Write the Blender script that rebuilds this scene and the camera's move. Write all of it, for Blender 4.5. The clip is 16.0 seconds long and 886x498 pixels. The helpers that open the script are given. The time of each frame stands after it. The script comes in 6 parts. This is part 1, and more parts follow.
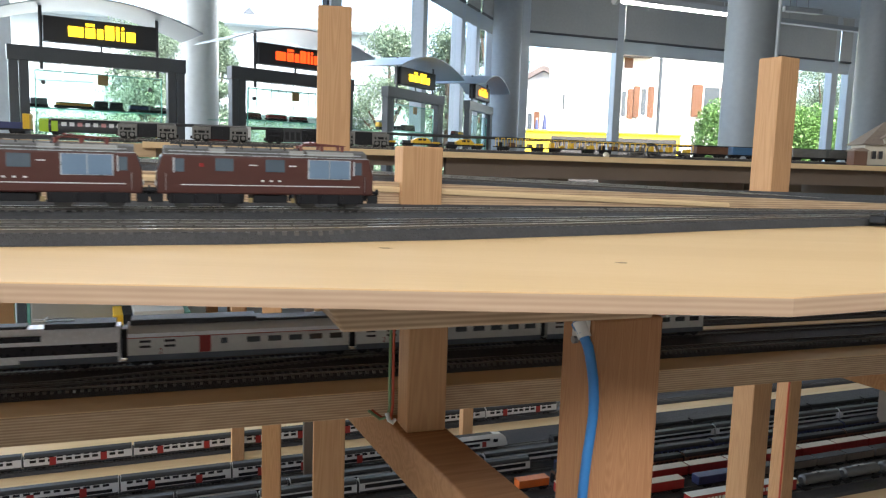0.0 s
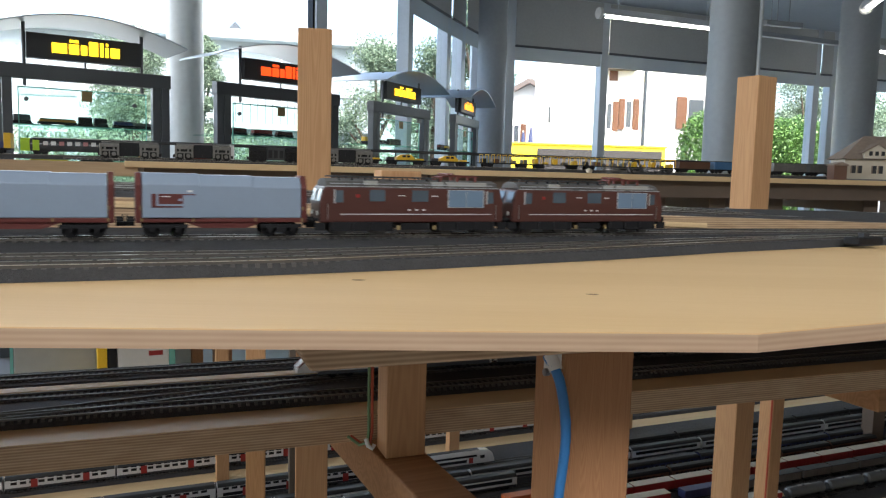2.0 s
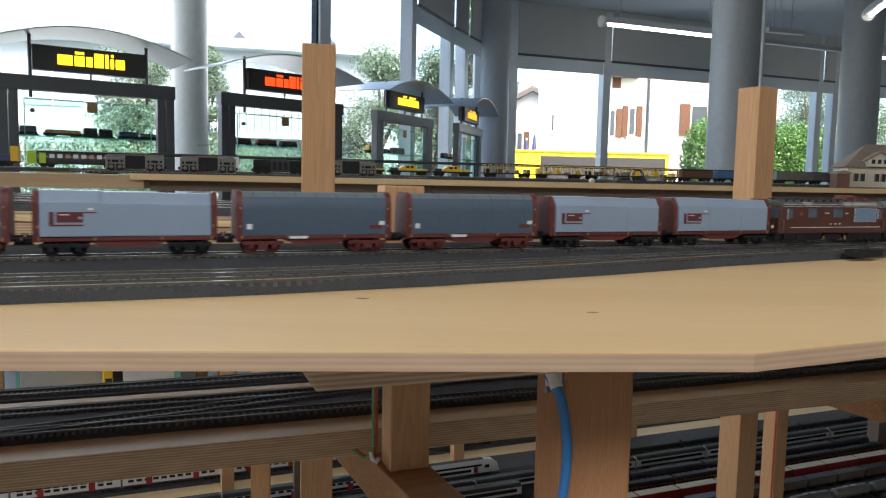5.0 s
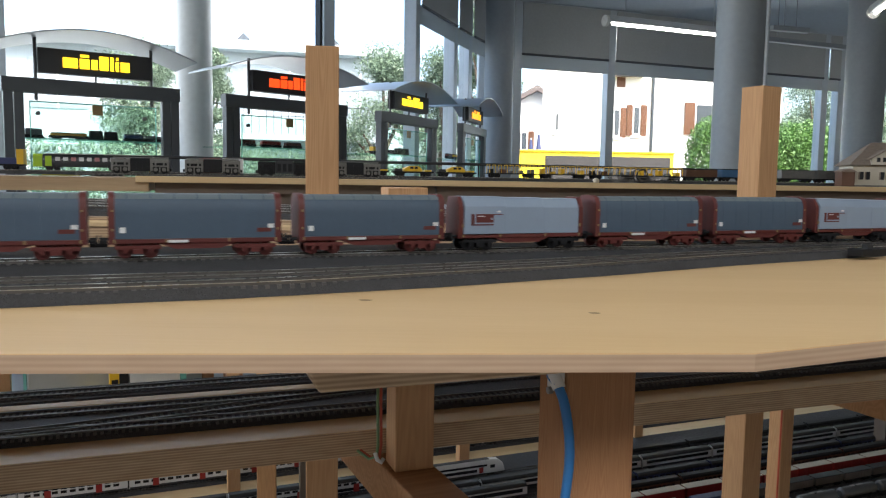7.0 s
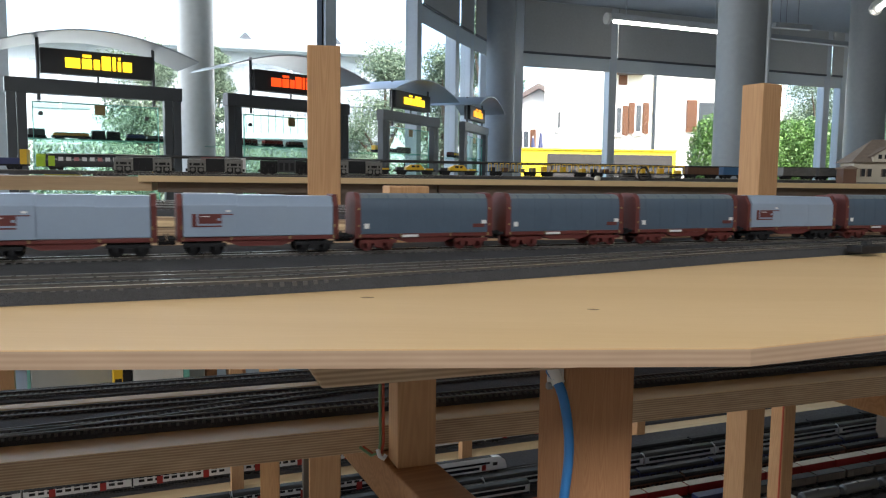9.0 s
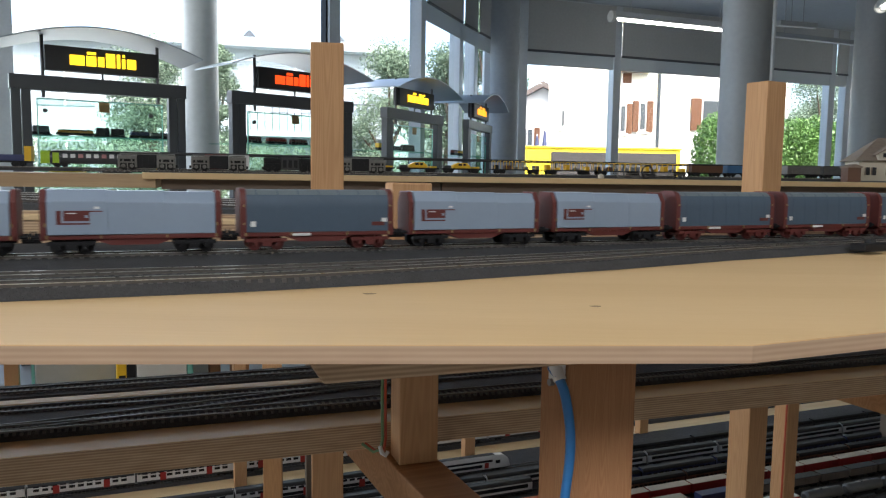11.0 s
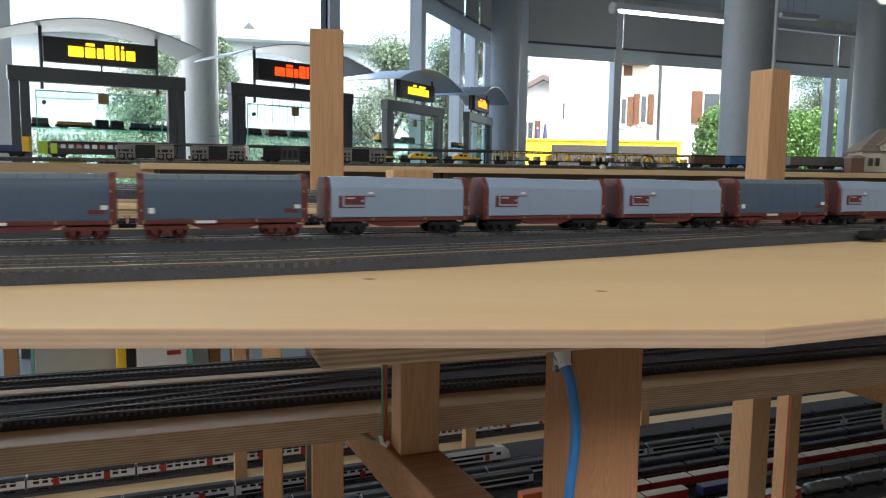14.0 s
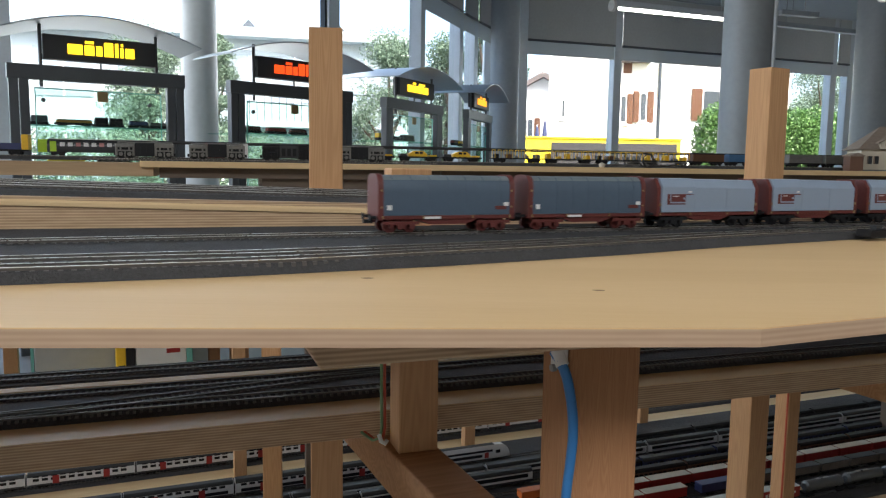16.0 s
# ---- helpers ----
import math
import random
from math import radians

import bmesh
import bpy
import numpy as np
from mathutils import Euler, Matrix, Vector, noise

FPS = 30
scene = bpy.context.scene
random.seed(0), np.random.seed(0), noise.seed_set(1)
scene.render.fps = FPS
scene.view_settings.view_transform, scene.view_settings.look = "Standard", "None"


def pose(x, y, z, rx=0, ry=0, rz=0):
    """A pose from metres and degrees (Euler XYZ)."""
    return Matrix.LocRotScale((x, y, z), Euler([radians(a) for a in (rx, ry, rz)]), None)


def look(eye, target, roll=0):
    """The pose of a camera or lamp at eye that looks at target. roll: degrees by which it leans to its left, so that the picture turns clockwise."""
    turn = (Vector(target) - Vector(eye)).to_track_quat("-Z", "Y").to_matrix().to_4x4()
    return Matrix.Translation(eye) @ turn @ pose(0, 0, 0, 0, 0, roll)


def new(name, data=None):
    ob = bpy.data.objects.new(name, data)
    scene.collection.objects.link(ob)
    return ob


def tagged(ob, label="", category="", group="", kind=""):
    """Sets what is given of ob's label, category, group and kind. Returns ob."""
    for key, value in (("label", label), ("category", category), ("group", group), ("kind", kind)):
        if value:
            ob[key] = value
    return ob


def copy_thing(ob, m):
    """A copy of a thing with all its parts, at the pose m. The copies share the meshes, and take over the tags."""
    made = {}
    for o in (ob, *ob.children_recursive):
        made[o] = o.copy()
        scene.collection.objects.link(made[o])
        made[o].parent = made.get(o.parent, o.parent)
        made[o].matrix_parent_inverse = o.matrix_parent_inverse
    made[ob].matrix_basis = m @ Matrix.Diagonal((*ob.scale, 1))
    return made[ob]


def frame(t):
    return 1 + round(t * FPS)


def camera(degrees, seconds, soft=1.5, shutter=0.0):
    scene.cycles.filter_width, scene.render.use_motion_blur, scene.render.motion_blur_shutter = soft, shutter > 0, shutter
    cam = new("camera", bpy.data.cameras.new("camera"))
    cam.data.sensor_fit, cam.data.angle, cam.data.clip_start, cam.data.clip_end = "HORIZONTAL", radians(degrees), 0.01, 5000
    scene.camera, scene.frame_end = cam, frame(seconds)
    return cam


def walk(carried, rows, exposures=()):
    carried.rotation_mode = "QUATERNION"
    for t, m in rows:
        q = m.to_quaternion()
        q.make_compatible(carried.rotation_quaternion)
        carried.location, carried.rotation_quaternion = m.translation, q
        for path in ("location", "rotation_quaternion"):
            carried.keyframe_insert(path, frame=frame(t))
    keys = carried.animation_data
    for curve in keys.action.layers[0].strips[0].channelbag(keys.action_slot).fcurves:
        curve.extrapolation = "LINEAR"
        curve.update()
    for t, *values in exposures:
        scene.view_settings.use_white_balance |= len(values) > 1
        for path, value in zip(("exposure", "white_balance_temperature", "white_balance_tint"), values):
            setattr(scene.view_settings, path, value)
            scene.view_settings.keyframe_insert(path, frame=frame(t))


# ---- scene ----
cam = camera(60.3, 16.0, 1.2, 0.4)
PATH = [
    (0, (-0.007, 0.016, 1.039), (-0.015, 2.002, 0.802), 1.8),
    (0.5, (-0.003, 0.019, 1.045), (0.003, 2.006, 0.82), 1.8),
    (1, (-0.001, 0.02, 1.048), (0.014, 2.009, 0.831), 2.0),
    (1.5, (0.002, 0.019, 1.049), (0.022, 2.008, 0.84), 1.7),
    (2, (0.001, 0.016, 1.05), (0.024, 2.006, 0.846), 1.5),
    (2.5, (0.001, 0.015, 1.052), (0.021, 2.005, 0.852), 1.4),
    (3, (0.001, 0.013, 1.056), (0.016, 2.003, 0.86), 1.6),
    (3.5, (0.002, 0.012, 1.057), (0.017, 2.003, 0.866), 1.4),
    (4, (0.002, 0.011, 1.057), (0.017, 2.002, 0.871), 1.3),
    (6.5, (0.001, 0.008, 1.057), (0.004, 2.0, 0.873), 1.0),
    (7, (0.003, 0.007, 1.058), (0.002, 1.999, 0.874), 0.9),
    (7.5, (0.004, 0.004, 1.058), (0.002, 1.995, 0.873), 0.7),
    (8, (0.004, 0.003, 1.058), (0.001, 1.995, 0.872), 0.6),
    (8.5, (0.004, 0.003, 1.058), (0.0, 1.994, 0.871), 0.7),
    (9, (0.004, 0.002, 1.058), (-0.003, 1.994, 0.87), 0.7),
    (11.5, (0.005, 0.002, 1.057), (-0.013, 1.992, 0.863), 0.8),
    (12, (0.004, 0.002, 1.057), (-0.015, 1.993, 0.862), 0.7),
    (12.5, (0.004, 0.004, 1.054), (-0.016, 1.994, 0.856), 0.6),
    (13, (0.005, 0.007, 1.054), (-0.015, 1.996, 0.852), 0.6),
    (13.5, (0.004, 0.01, 1.053), (-0.014, 1.999, 0.846), 0.7),
    (14, (0.004, 0.012, 1.051), (-0.013, 2.001, 0.84), 0.8),
    (14.5, (0.004, 0.013, 1.052), (-0.011, 2.002, 0.838), 0.8),
    (15, (0.004, 0.016, 1.052), (-0.012, 2.005, 0.838), 0.8),
    (15.5, (0.004, 0.015, 1.051), (-0.011, 2.003, 0.835), 0.8),
    (16, (0.005, 0.011, 1.052), (-0.011, 1.999, 0.835), 0.8),
]
walk(cam, [(t, look(eye, target, roll)) for t, eye, target, roll in PATH],
     exposures=[(0, 3.08), (0.5, 2.94), (1.0, 2.83), (1.5, 2.72), (2.5, 2.6), (4.0, 2.52), (16, 2.44)])

# ---- light ----
world = bpy.data.worlds.new("overcast_sky")
scene.world = world
world.use_nodes = True
wn, wl = world.node_tree.nodes, world.node_tree.links
sky = wn.new("ShaderNodeTexSky")
sky.sky_type, sky.sun_disc = "NISHITA", False
sky.sun_elevation, sky.sun_rotation = radians(52), radians(150)
sky.dust_density, sky.air_density, sky.ozone_density = 4.0, 0.8, 0.6
wl.new(sky.outputs[0], wn["Background"].inputs[0])
wn["Background"].inputs[1].default_value = 0.15

sun = new("sun", bpy.data.lights.new("sun", "SUN"))
sun.data.energy, sun.data.angle, sun.data.color = 1.2, radians(15), (1, 0.96, 0.9)
sun.matrix_world = look((8, -12, 20), (0, 6, 0))


def window_light(x, y, z, tx, ty, w, h, power):
    """Daylight that enters through a window opening."""
    la = bpy.data.lights.new("window_daylight", "AREA")
    la.shape, la.size, la.size_y, la.energy, la.color = "RECTANGLE", w, h, power, (0.93, 0.97, 1.0)
    ob = new("window_daylight", la)
    ob.matrix_world = look((x, y, z), (tx, ty, z - 0.7))
    return ob


window_light(-2.2, 5.35, 2.2, -0.6, 2.0, 3.4, 1.4, 9)
window_light(3.0, 9.5, 1.9, 1.8, 4.0, 4.0, 1.2, 2)
# key light from the left, through an unseen window added in the west wall
window_light(-6.15, 0.4, 2.1, 0.0, 0.9, 4.3, 1.2, 30)
# fill lamp added behind the camera, as from an unseen row of ceiling lamps
rear_fill = new("rear_fill_light", bpy.data.lights.new("rear_fill_light", "AREA"))
rear_fill.data.shape, rear_fill.data.size, rear_fill.data.size_y, rear_fill.data.energy, rear_fill.data.color = "RECTANGLE", 6.4, 1.1, 18.0, (0.975, 0.985, 1.0)
rear_fill.matrix_world = pose(-0.4, -1.6, 2.55, 0, 0, 10)


# ---- materials ----
def mat(name, color, rough=0.6, metal=0.0, var=0.15, scale=30.0, bump=0.0, bscale=200.0, stretch=(1, 1, 1), spec=0.5, obrand=0.0, fine=0.1):
    """Node material: base colour varied by a broad and a fine noise in object space, with relief."""
    m = bpy.data.materials.new(name)
    m.use_nodes = True
    nt = m.node_tree
    b = nt.nodes["Principled BSDF"]
    b.inputs["Roughness"].default_value = rough
    b.inputs["Metallic"].default_value = metal
    b.inputs["Specular IOR Level"].default_value = spec
    tc = nt.nodes.new("ShaderNodeTexCoord")
    mp = nt.nodes.new("ShaderNodeMapping")
    mp.inputs["Scale"].default_value = stretch
    nt.links.new(tc.outputs["Object"], mp.inputs[0])

    def noise_node(sc, det):
        n = nt.nodes.new("ShaderNodeTexNoise")
        n.inputs["Scale"].default_value, n.inputs["Detail"].default_value = sc, det
        nt.links.new(mp.outputs[0], n.inputs["Vector"])
        return n.outputs["Fac"]

    def math_node(op, a, c):
        n = nt.nodes.new("ShaderNodeMath")
        n.operation = op
        for k, v in ((0, a), (1, c)):
            if isinstance(v, (int, float)):
                n.inputs[k].default_value = v
            else:
                nt.links.new(v, n.inputs[k])
        return n.outputs[0]

    broad, grain = noise_node(scale, 3), noise_node(scale * 9, 4)
    f = math_node("ADD", math_node("MULTIPLY", math_node("SUBTRACT", broad, 0.5), 2 * var),
                  math_node("MULTIPLY", math_node("SUBTRACT", grain, 0.5), 2 * fine))
    if obrand:
        oi = nt.nodes.new("ShaderNodeObjectInfo")
        f = math_node("ADD", f, math_node("MULTIPLY", math_node("SUBTRACT", oi.outputs["Random"], 0.5), 2 * obrand))
    k = math_node("ADD", f, 1.0)
    hs = nt.nodes.new("ShaderNodeHueSaturation")
    hs.inputs["Color"].default_value = (*color, 1)
    nt.links.new(k, hs.inputs["Value"])
    nt.links.new(hs.outputs[0], b.inputs["Base Color"])
    rr = math_node("ADD", math_node("MULTIPLY", math_node("SUBTRACT", grain, 0.5), 0.25), rough)
    nt.links.new(rr, b.inputs["Roughness"])
    if bump:
        bn = nt.nodes.new("ShaderNodeBump")
        bn.inputs["Strength"].default_value, bn.inputs["Distance"].default_value = bump, 0.002
        nt.links.new(noise_node(bscale, 3), bn.inputs["Height"])
        nt.links.new(bn.outputs[0], b.inputs["Normal"])
    return m


def wood(name, light, dark, axis, ring=60.0, rough=0.5, knots=0.0, grain=1.0, seed=0.0, rscale=9.0):
    """Softwood: rings drawn out along one axis (0, 1, 2), with fine fibres and a few knots."""
    m = bpy.data.materials.new(name)
    m.use_nodes = True
    nt = m.node_tree
    b = nt.nodes["Principled BSDF"]
    b.inputs["Roughness"].default_value = rough
    b.inputs["Specular IOR Level"].default_value = 0.16
    tc = nt.nodes.new("ShaderNodeTexCoord")
    oi = nt.nodes.new("ShaderNodeObjectInfo")
    off = nt.nodes.new("ShaderNodeVectorMath")
    off.operation = "ADD"
    mul = nt.nodes.new("ShaderNodeVectorMath")
    mul.operation = "SCALE"
    mul.inputs[0].default_value = (3.1 + seed, 1.7, 2.3)
    nt.links.new(oi.outputs["Random"], mul.inputs["Scale"])
    nt.links.new(tc.outputs["Object"], off.inputs[0])
    nt.links.new(mul.outputs[0], off.inputs[1])
    mp = nt.nodes.new("ShaderNodeMapping")
    sc = [1.0, 1.0, 1.0]
    sc[axis] = 0.05
    mp.inputs["Scale"].default_value = sc
    nt.links.new(off.outputs[0], mp.inputs[0])
    n1 = nt.nodes.new("ShaderNodeTexNoise")
    n1.inputs["Scale"].default_value, n1.inputs["Detail"].default_value = rscale, 2
    nt.links.new(mp.outputs[0], n1.inputs["Vector"])
    tw = nt.nodes.new("ShaderNodeMath")
    tw.operation = "MULTIPLY"
    tw.inputs[1].default_value = ring
    nt.links.new(n1.outputs["Fac"], tw.inputs[0])
    sn = nt.nodes.new("ShaderNodeMath")
    sn.operation = "SINE"
    nt.links.new(tw.outputs[0], sn.inputs[0])
    n2 = nt.nodes.new("ShaderNodeTexNoise")
    n2.inputs["Scale"].default_value, n2.inputs["Detail"].default_value = 420.0, 3
    nt.links.new(mp.outputs[0], n2.inputs["Vector"])
    mixf = nt.nodes.new("ShaderNodeMath")
    mixf.operation = "MULTIPLY_ADD"
    mixf.inputs[1].default_value, mixf.inputs[2].default_value = 0.24 * grain, 0.5 - 0.5 * grain
    nt.links.new(sn.outputs[0], mixf.inputs[0])
    add = nt.nodes.new("ShaderNodeMath")
    add.operation = "MULTIPLY_ADD"
    add.inputs[1].default_value = 1.0 * grain
    nt.links.new(n2.outputs["Fac"], add.inputs[0])
    nt.links.new(mixf.outputs[0], add.inputs[2])
    cr = nt.nodes.new("ShaderNodeMix")
    cr.data_type = "RGBA"
    cr.inputs["A"].default_value, cr.inputs["B"].default_value = (*light, 1), (*dark, 1)
    nt.links.new(add.outputs[0], cr.inputs["Factor"])
    out = cr.outputs["Result"]
    if knots:
        vo = nt.nodes.new("ShaderNodeTexVoronoi")
        vo.inputs["Scale"].default_value = knots
        nt.links.new(tc.outputs["Object"], vo.inputs["Vector"])
        lt = nt.nodes.new("ShaderNodeMapRange")
        lt.inputs["From Min"].default_value, lt.inputs["From Max"].default_value = 0.012, 0.035
        lt.inputs["To Min"].default_value, lt.inputs["To Max"].default_value = 0.55, 1.0
        nt.links.new(vo.outputs["Distance"], lt.inputs["Value"])
        hs = nt.nodes.new("ShaderNodeHueSaturation")
        nt.links.new(out, hs.inputs["Color"])
        nt.links.new(lt.outputs["Result"], hs.inputs["Value"])
        out = hs.outputs[0]
    nt.links.new(out, b.inputs["Base Color"])
    bn = nt.nodes.new("ShaderNodeBump")
    bn.inputs["Strength"].default_value, bn.inputs["Distance"].default_value = 0.15, 0.0006
    nt.links.new(n2.outputs["Fac"], bn.inputs["Height"])
    nt.links.new(bn.outputs[0], b.inputs["Normal"])
    return m


def ply_edge(name, light, dark, layer):
    """The edge of layered plywood: alternate plies, each with its own grain."""
    m = bpy.data.materials.new(name)
    m.use_nodes = True
    nt = m.node_tree
    b = nt.nodes["Principled BSDF"]
    b.inputs["Roughness"].default_value = 0.65
    tc = nt.nodes.new("ShaderNodeTexCoord")
    sx = nt.nodes.new("ShaderNodeSeparateXYZ")
    nt.links.new(tc.outputs["Object"], sx.inputs[0])
    n = nt.nodes.new("ShaderNodeTexNoise")
    n.inputs["Scale"].default_value = 3.5
    nt.links.new(tc.outputs["Object"], n.inputs["Vector"])
    q = nt.nodes.new("ShaderNodeMath")
    q.operation = "MULTIPLY_ADD"
    q.inputs[1].default_value = 2 * math.pi / (2 * layer)
    nt.links.new(sx.outputs["Z"], q.inputs[0])
    w = nt.nodes.new("ShaderNodeMath")
    w.operation = "MULTIPLY"
    w.inputs[1].default_value = 0.9
    nt.links.new(n.outputs["Fac"], w.inputs[0])
    nt.links.new(w.outputs[0], q.inputs[2])
    s = nt.nodes.new("ShaderNodeMath")
    s.operation = "SINE"
    nt.links.new(q.outputs[0], s.inputs[0])
    g = nt.nodes.new("ShaderNodeTexNoise")
    g.inputs["Scale"].default_value, g.inputs["Detail"].default_value = 260, 4
    mp = nt.nodes.new("ShaderNodeMapping")
    mp.inputs["Scale"].default_value = (0.12, 0.12, 1)
    nt.links.new(tc.outputs["Object"], mp.inputs[0])
    nt.links.new(mp.outputs[0], g.inputs["Vector"])
    f = nt.nodes.new("ShaderNodeMath")
    f.operation = "MULTIPLY_ADD"
    f.inputs[1].default_value = 0.3
    nt.links.new(s.outputs[0], f.inputs[0])
    nt.links.new(g.outputs["Fac"], f.inputs[2])
    cr = nt.nodes.new("ShaderNodeMix")
    cr.data_type = "RGBA"
    cr.inputs["A"].default_value, cr.inputs["B"].default_value = (*light, 1), (*dark, 1)
    nt.links.new(f.outputs[0], cr.inputs["Factor"])
    nt.links.new(cr.outputs["Result"], b.inputs["Base Color"])
    return m


def glow(name, color, strength):
    m = bpy.data.materials.new(name)
    m.use_nodes = True
    b = m.node_tree.nodes["Principled BSDF"]
    b.inputs["Base Color"].default_value = (*color, 1)
    b.inputs["Emission Color"].default_value = (*color, 1)
    b.inputs["Emission Strength"].default_value = strength
    return m


def glass(name, tint=(0.96, 0.98, 0.97), gloss=0.015):
    m = bpy.data.materials.new(name)
    m.use_nodes = True
    nt = m.node_tree
    tr = nt.nodes.new("ShaderNodeBsdfTransparent")
    tr.inputs[0].default_value = (*tint, 1)
    gl = nt.nodes.new("ShaderNodeBsdfGlossy")
    gl.inputs["Roughness"].default_value = 0.02
    mx = nt.nodes.new("ShaderNodeMixShader")
    mx.inputs[0].default_value = gloss
    nt.links.new(tr.outputs[0], mx.inputs[1])
    nt.links.new(gl.outputs[0], mx.inputs[2])
    nt.links.new(mx.outputs[0], nt.nodes["Material Output"].inputs[0])
    return m


HEM = bpy.data.materials.new("translucent_blind_hem")
HEM.use_nodes = True
hem_t = HEM.node_tree.nodes.new("ShaderNodeBsdfTranslucent")
hem_t.inputs[0].default_value = (0.55, 0.58, 0.58, 1)
hem_m = HEM.node_tree.nodes.new("ShaderNodeMixShader")
hem_m.inputs[0].default_value = 0.35
HEM.node_tree.nodes["Principled BSDF"].inputs["Base Color"].default_value = (0.55, 0.57, 0.57, 1)
HEM.node_tree.links.new(HEM.node_tree.nodes["Principled BSDF"].outputs[0], hem_m.inputs[1])
HEM.node_tree.links.new(hem_t.outputs[0], hem_m.inputs[2])
HEM.node_tree.links.new(hem_m.outputs[0], HEM.node_tree.nodes["Material Output"].inputs[0])
PLY = wood("birch_plywood_face", (0.80, 0.56, 0.305), (0.70, 0.46, 0.225), 0, ring=22, rough=0.62, knots=3.0, grain=0.55)
PLY_EDGE = ply_edge("plywood_edge", (0.54, 0.375, 0.25), (0.43, 0.28, 0.18), 0.0013)
PLY_LAYERS = ply_edge("laminated_edge", (0.66, 0.475, 0.30), (0.31, 0.185, 0.10), 0.0012)
KNOT = mat("brown_knot", (0.30, 0.17, 0.07), 0.7, var=0.3, scale=400)
FIR = wood("planed_fir", (0.62, 0.37, 0.19), (0.44, 0.23, 0.11), 2, ring=150, rough=0.7, rscale=34.0, grain=0.6)
FIR_FINE = wood("fine_grained_fir", (0.48, 0.25, 0.125), (0.33, 0.152, 0.072), 2, ring=300, rough=0.75, rscale=70.0, grain=0.7, seed=3.0)
FIR_X = wood("planed_fir_lengthwise", (0.52, 0.285, 0.14), (0.36, 0.18, 0.085), 0, ring=90, rough=0.7, rscale=22.0, grain=0.8)
PINE_TOP = wood("pine_board_top", (0.74, 0.55, 0.32), (0.63, 0.44, 0.24), 0, ring=30, rough=0.5, knots=4.0, grain=0.7)
BENCH_WOOD = wood("bench_board", (0.50, 0.36, 0.22), (0.36, 0.24, 0.14), 0, ring=40)
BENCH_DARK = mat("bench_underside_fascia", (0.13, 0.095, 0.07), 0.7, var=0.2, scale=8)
BALLAST = mat("grey_foam_ballast", (0.072, 0.072, 0.075), 0.95, spec=0.15, var=0.25, scale=60, bump=0.8, bscale=900, fine=0.35)
BALLAST_DARK = mat("dark_foam_ballast", (0.058, 0.056, 0.060), 0.9, var=0.2, scale=60, bump=0.7, bscale=900, fine=0.35)
RAIL_WEB = mat("brown_rail_web", (0.105, 0.095, 0.085), 0.8, var=0.2, scale=60, spec=0.2)
# darker, rougher metal for rail heads of the lower decks
RAIL_DARK = mat("dark_rail_metal", (0.22, 0.21, 0.20), 0.55, 0.8, var=0.15, scale=40)
RAIL = mat("nickel_silver_rail", (0.62, 0.60, 0.56), 0.30, 0.95, var=0.1, scale=40)
SLEEPER = mat("sleeper_plastic", (0.088, 0.085, 0.082), 0.5, spec=0.5, var=0.2, scale=90)
LOCO_BROWN = mat("brown_loco_paint", (0.080, 0.026, 0.020), 0.38, var=0.06, scale=60)
LOCO_ROOF = mat("grey_loco_roof", (0.10, 0.095, 0.09), 0.5, var=0.15, scale=90)
ROOF_PALE = mat("pale_roof_hatch", (0.36, 0.36, 0.34), 0.5)
BLACK = mat("black_running_gear", (0.014, 0.014, 0.016), 0.55, var=0.2, scale=120, spec=0.25)
BRASS = mat("dull_brass", (0.30, 0.22, 0.10), 0.5, 0.3)
STEELY = mat("worn_steel", (0.35, 0.34, 0.33), 0.35, 0.8)
# the blue of louvre and loco windows holds the sky's reflection as base colour
LOUVRE = mat("blue_grey_louvre_panel", (0.16, 0.24, 0.34), 0.4, var=0.08, scale=60)
WIN_BLUE = mat("sky_reflection_window", (0.085, 0.115, 0.145), 0.12, spec=0.8)
WIN_FRAME = mat("bright_window_frame", (0.5, 0.52, 0.55), 0.3, 0.5)
WHITE = mat("white_print", (0.75, 0.75, 0.74), 0.5, var=0.05)
RED = mat("red_plastic", (0.30, 0.018, 0.016), 0.4, var=0.08)
PANTO = mat("red_pantograph", (0.17, 0.045, 0.035), 0.5)
WAGON_WHITE = mat("silver_steel_hood", (0.28, 0.35, 0.45), 0.40, 0.1, var=0.05, scale=30, fine=0.04)
WAGON_TARP = mat("blue_grey_tarpaulin", (0.062, 0.096, 0.140), 0.55, var=0.07, scale=25, bump=0.15, bscale=120)
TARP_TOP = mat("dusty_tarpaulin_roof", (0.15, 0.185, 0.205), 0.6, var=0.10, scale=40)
WAGON_RED = mat("red_brown_wagon_frame", (0.115, 0.022, 0.018), 0.5, var=0.12, scale=80)
YELLOW = mat("yellow_plastic", (0.75, 0.45, 0.02), 0.4, var=0.08)
COACH_WHITE = mat("white_coach_side", (0.62, 0.62, 0.63), 0.35, var=0.04)
COACH_GREY = mat("grey_coach_roof", (0.030, 0.031, 0.034), 0.6, var=0.08)
COACH_DARK = mat("dark_window_band", (0.02, 0.021, 0.025), 0.15, spec=0.7)
COACH_BLUE = mat("dark_blue_coach", (0.03, 0.04, 0.12), 0.4)
COACH_BROWN = mat("brown_coach", (0.11, 0.05, 0.028), 0.5, var=0.15)
TGV_WHITE = mat("glossy_white_train", (0.82, 0.83, 0.85), 0.25, var=0.03)
TGV_GREY = mat("blue_grey_train_skirt", (0.10, 0.12, 0.15), 0.4, var=0.06)
TGV_PALE = mat("pale_grey_coach_side", (0.60, 0.60, 0.58), 0.35, var=0.05)
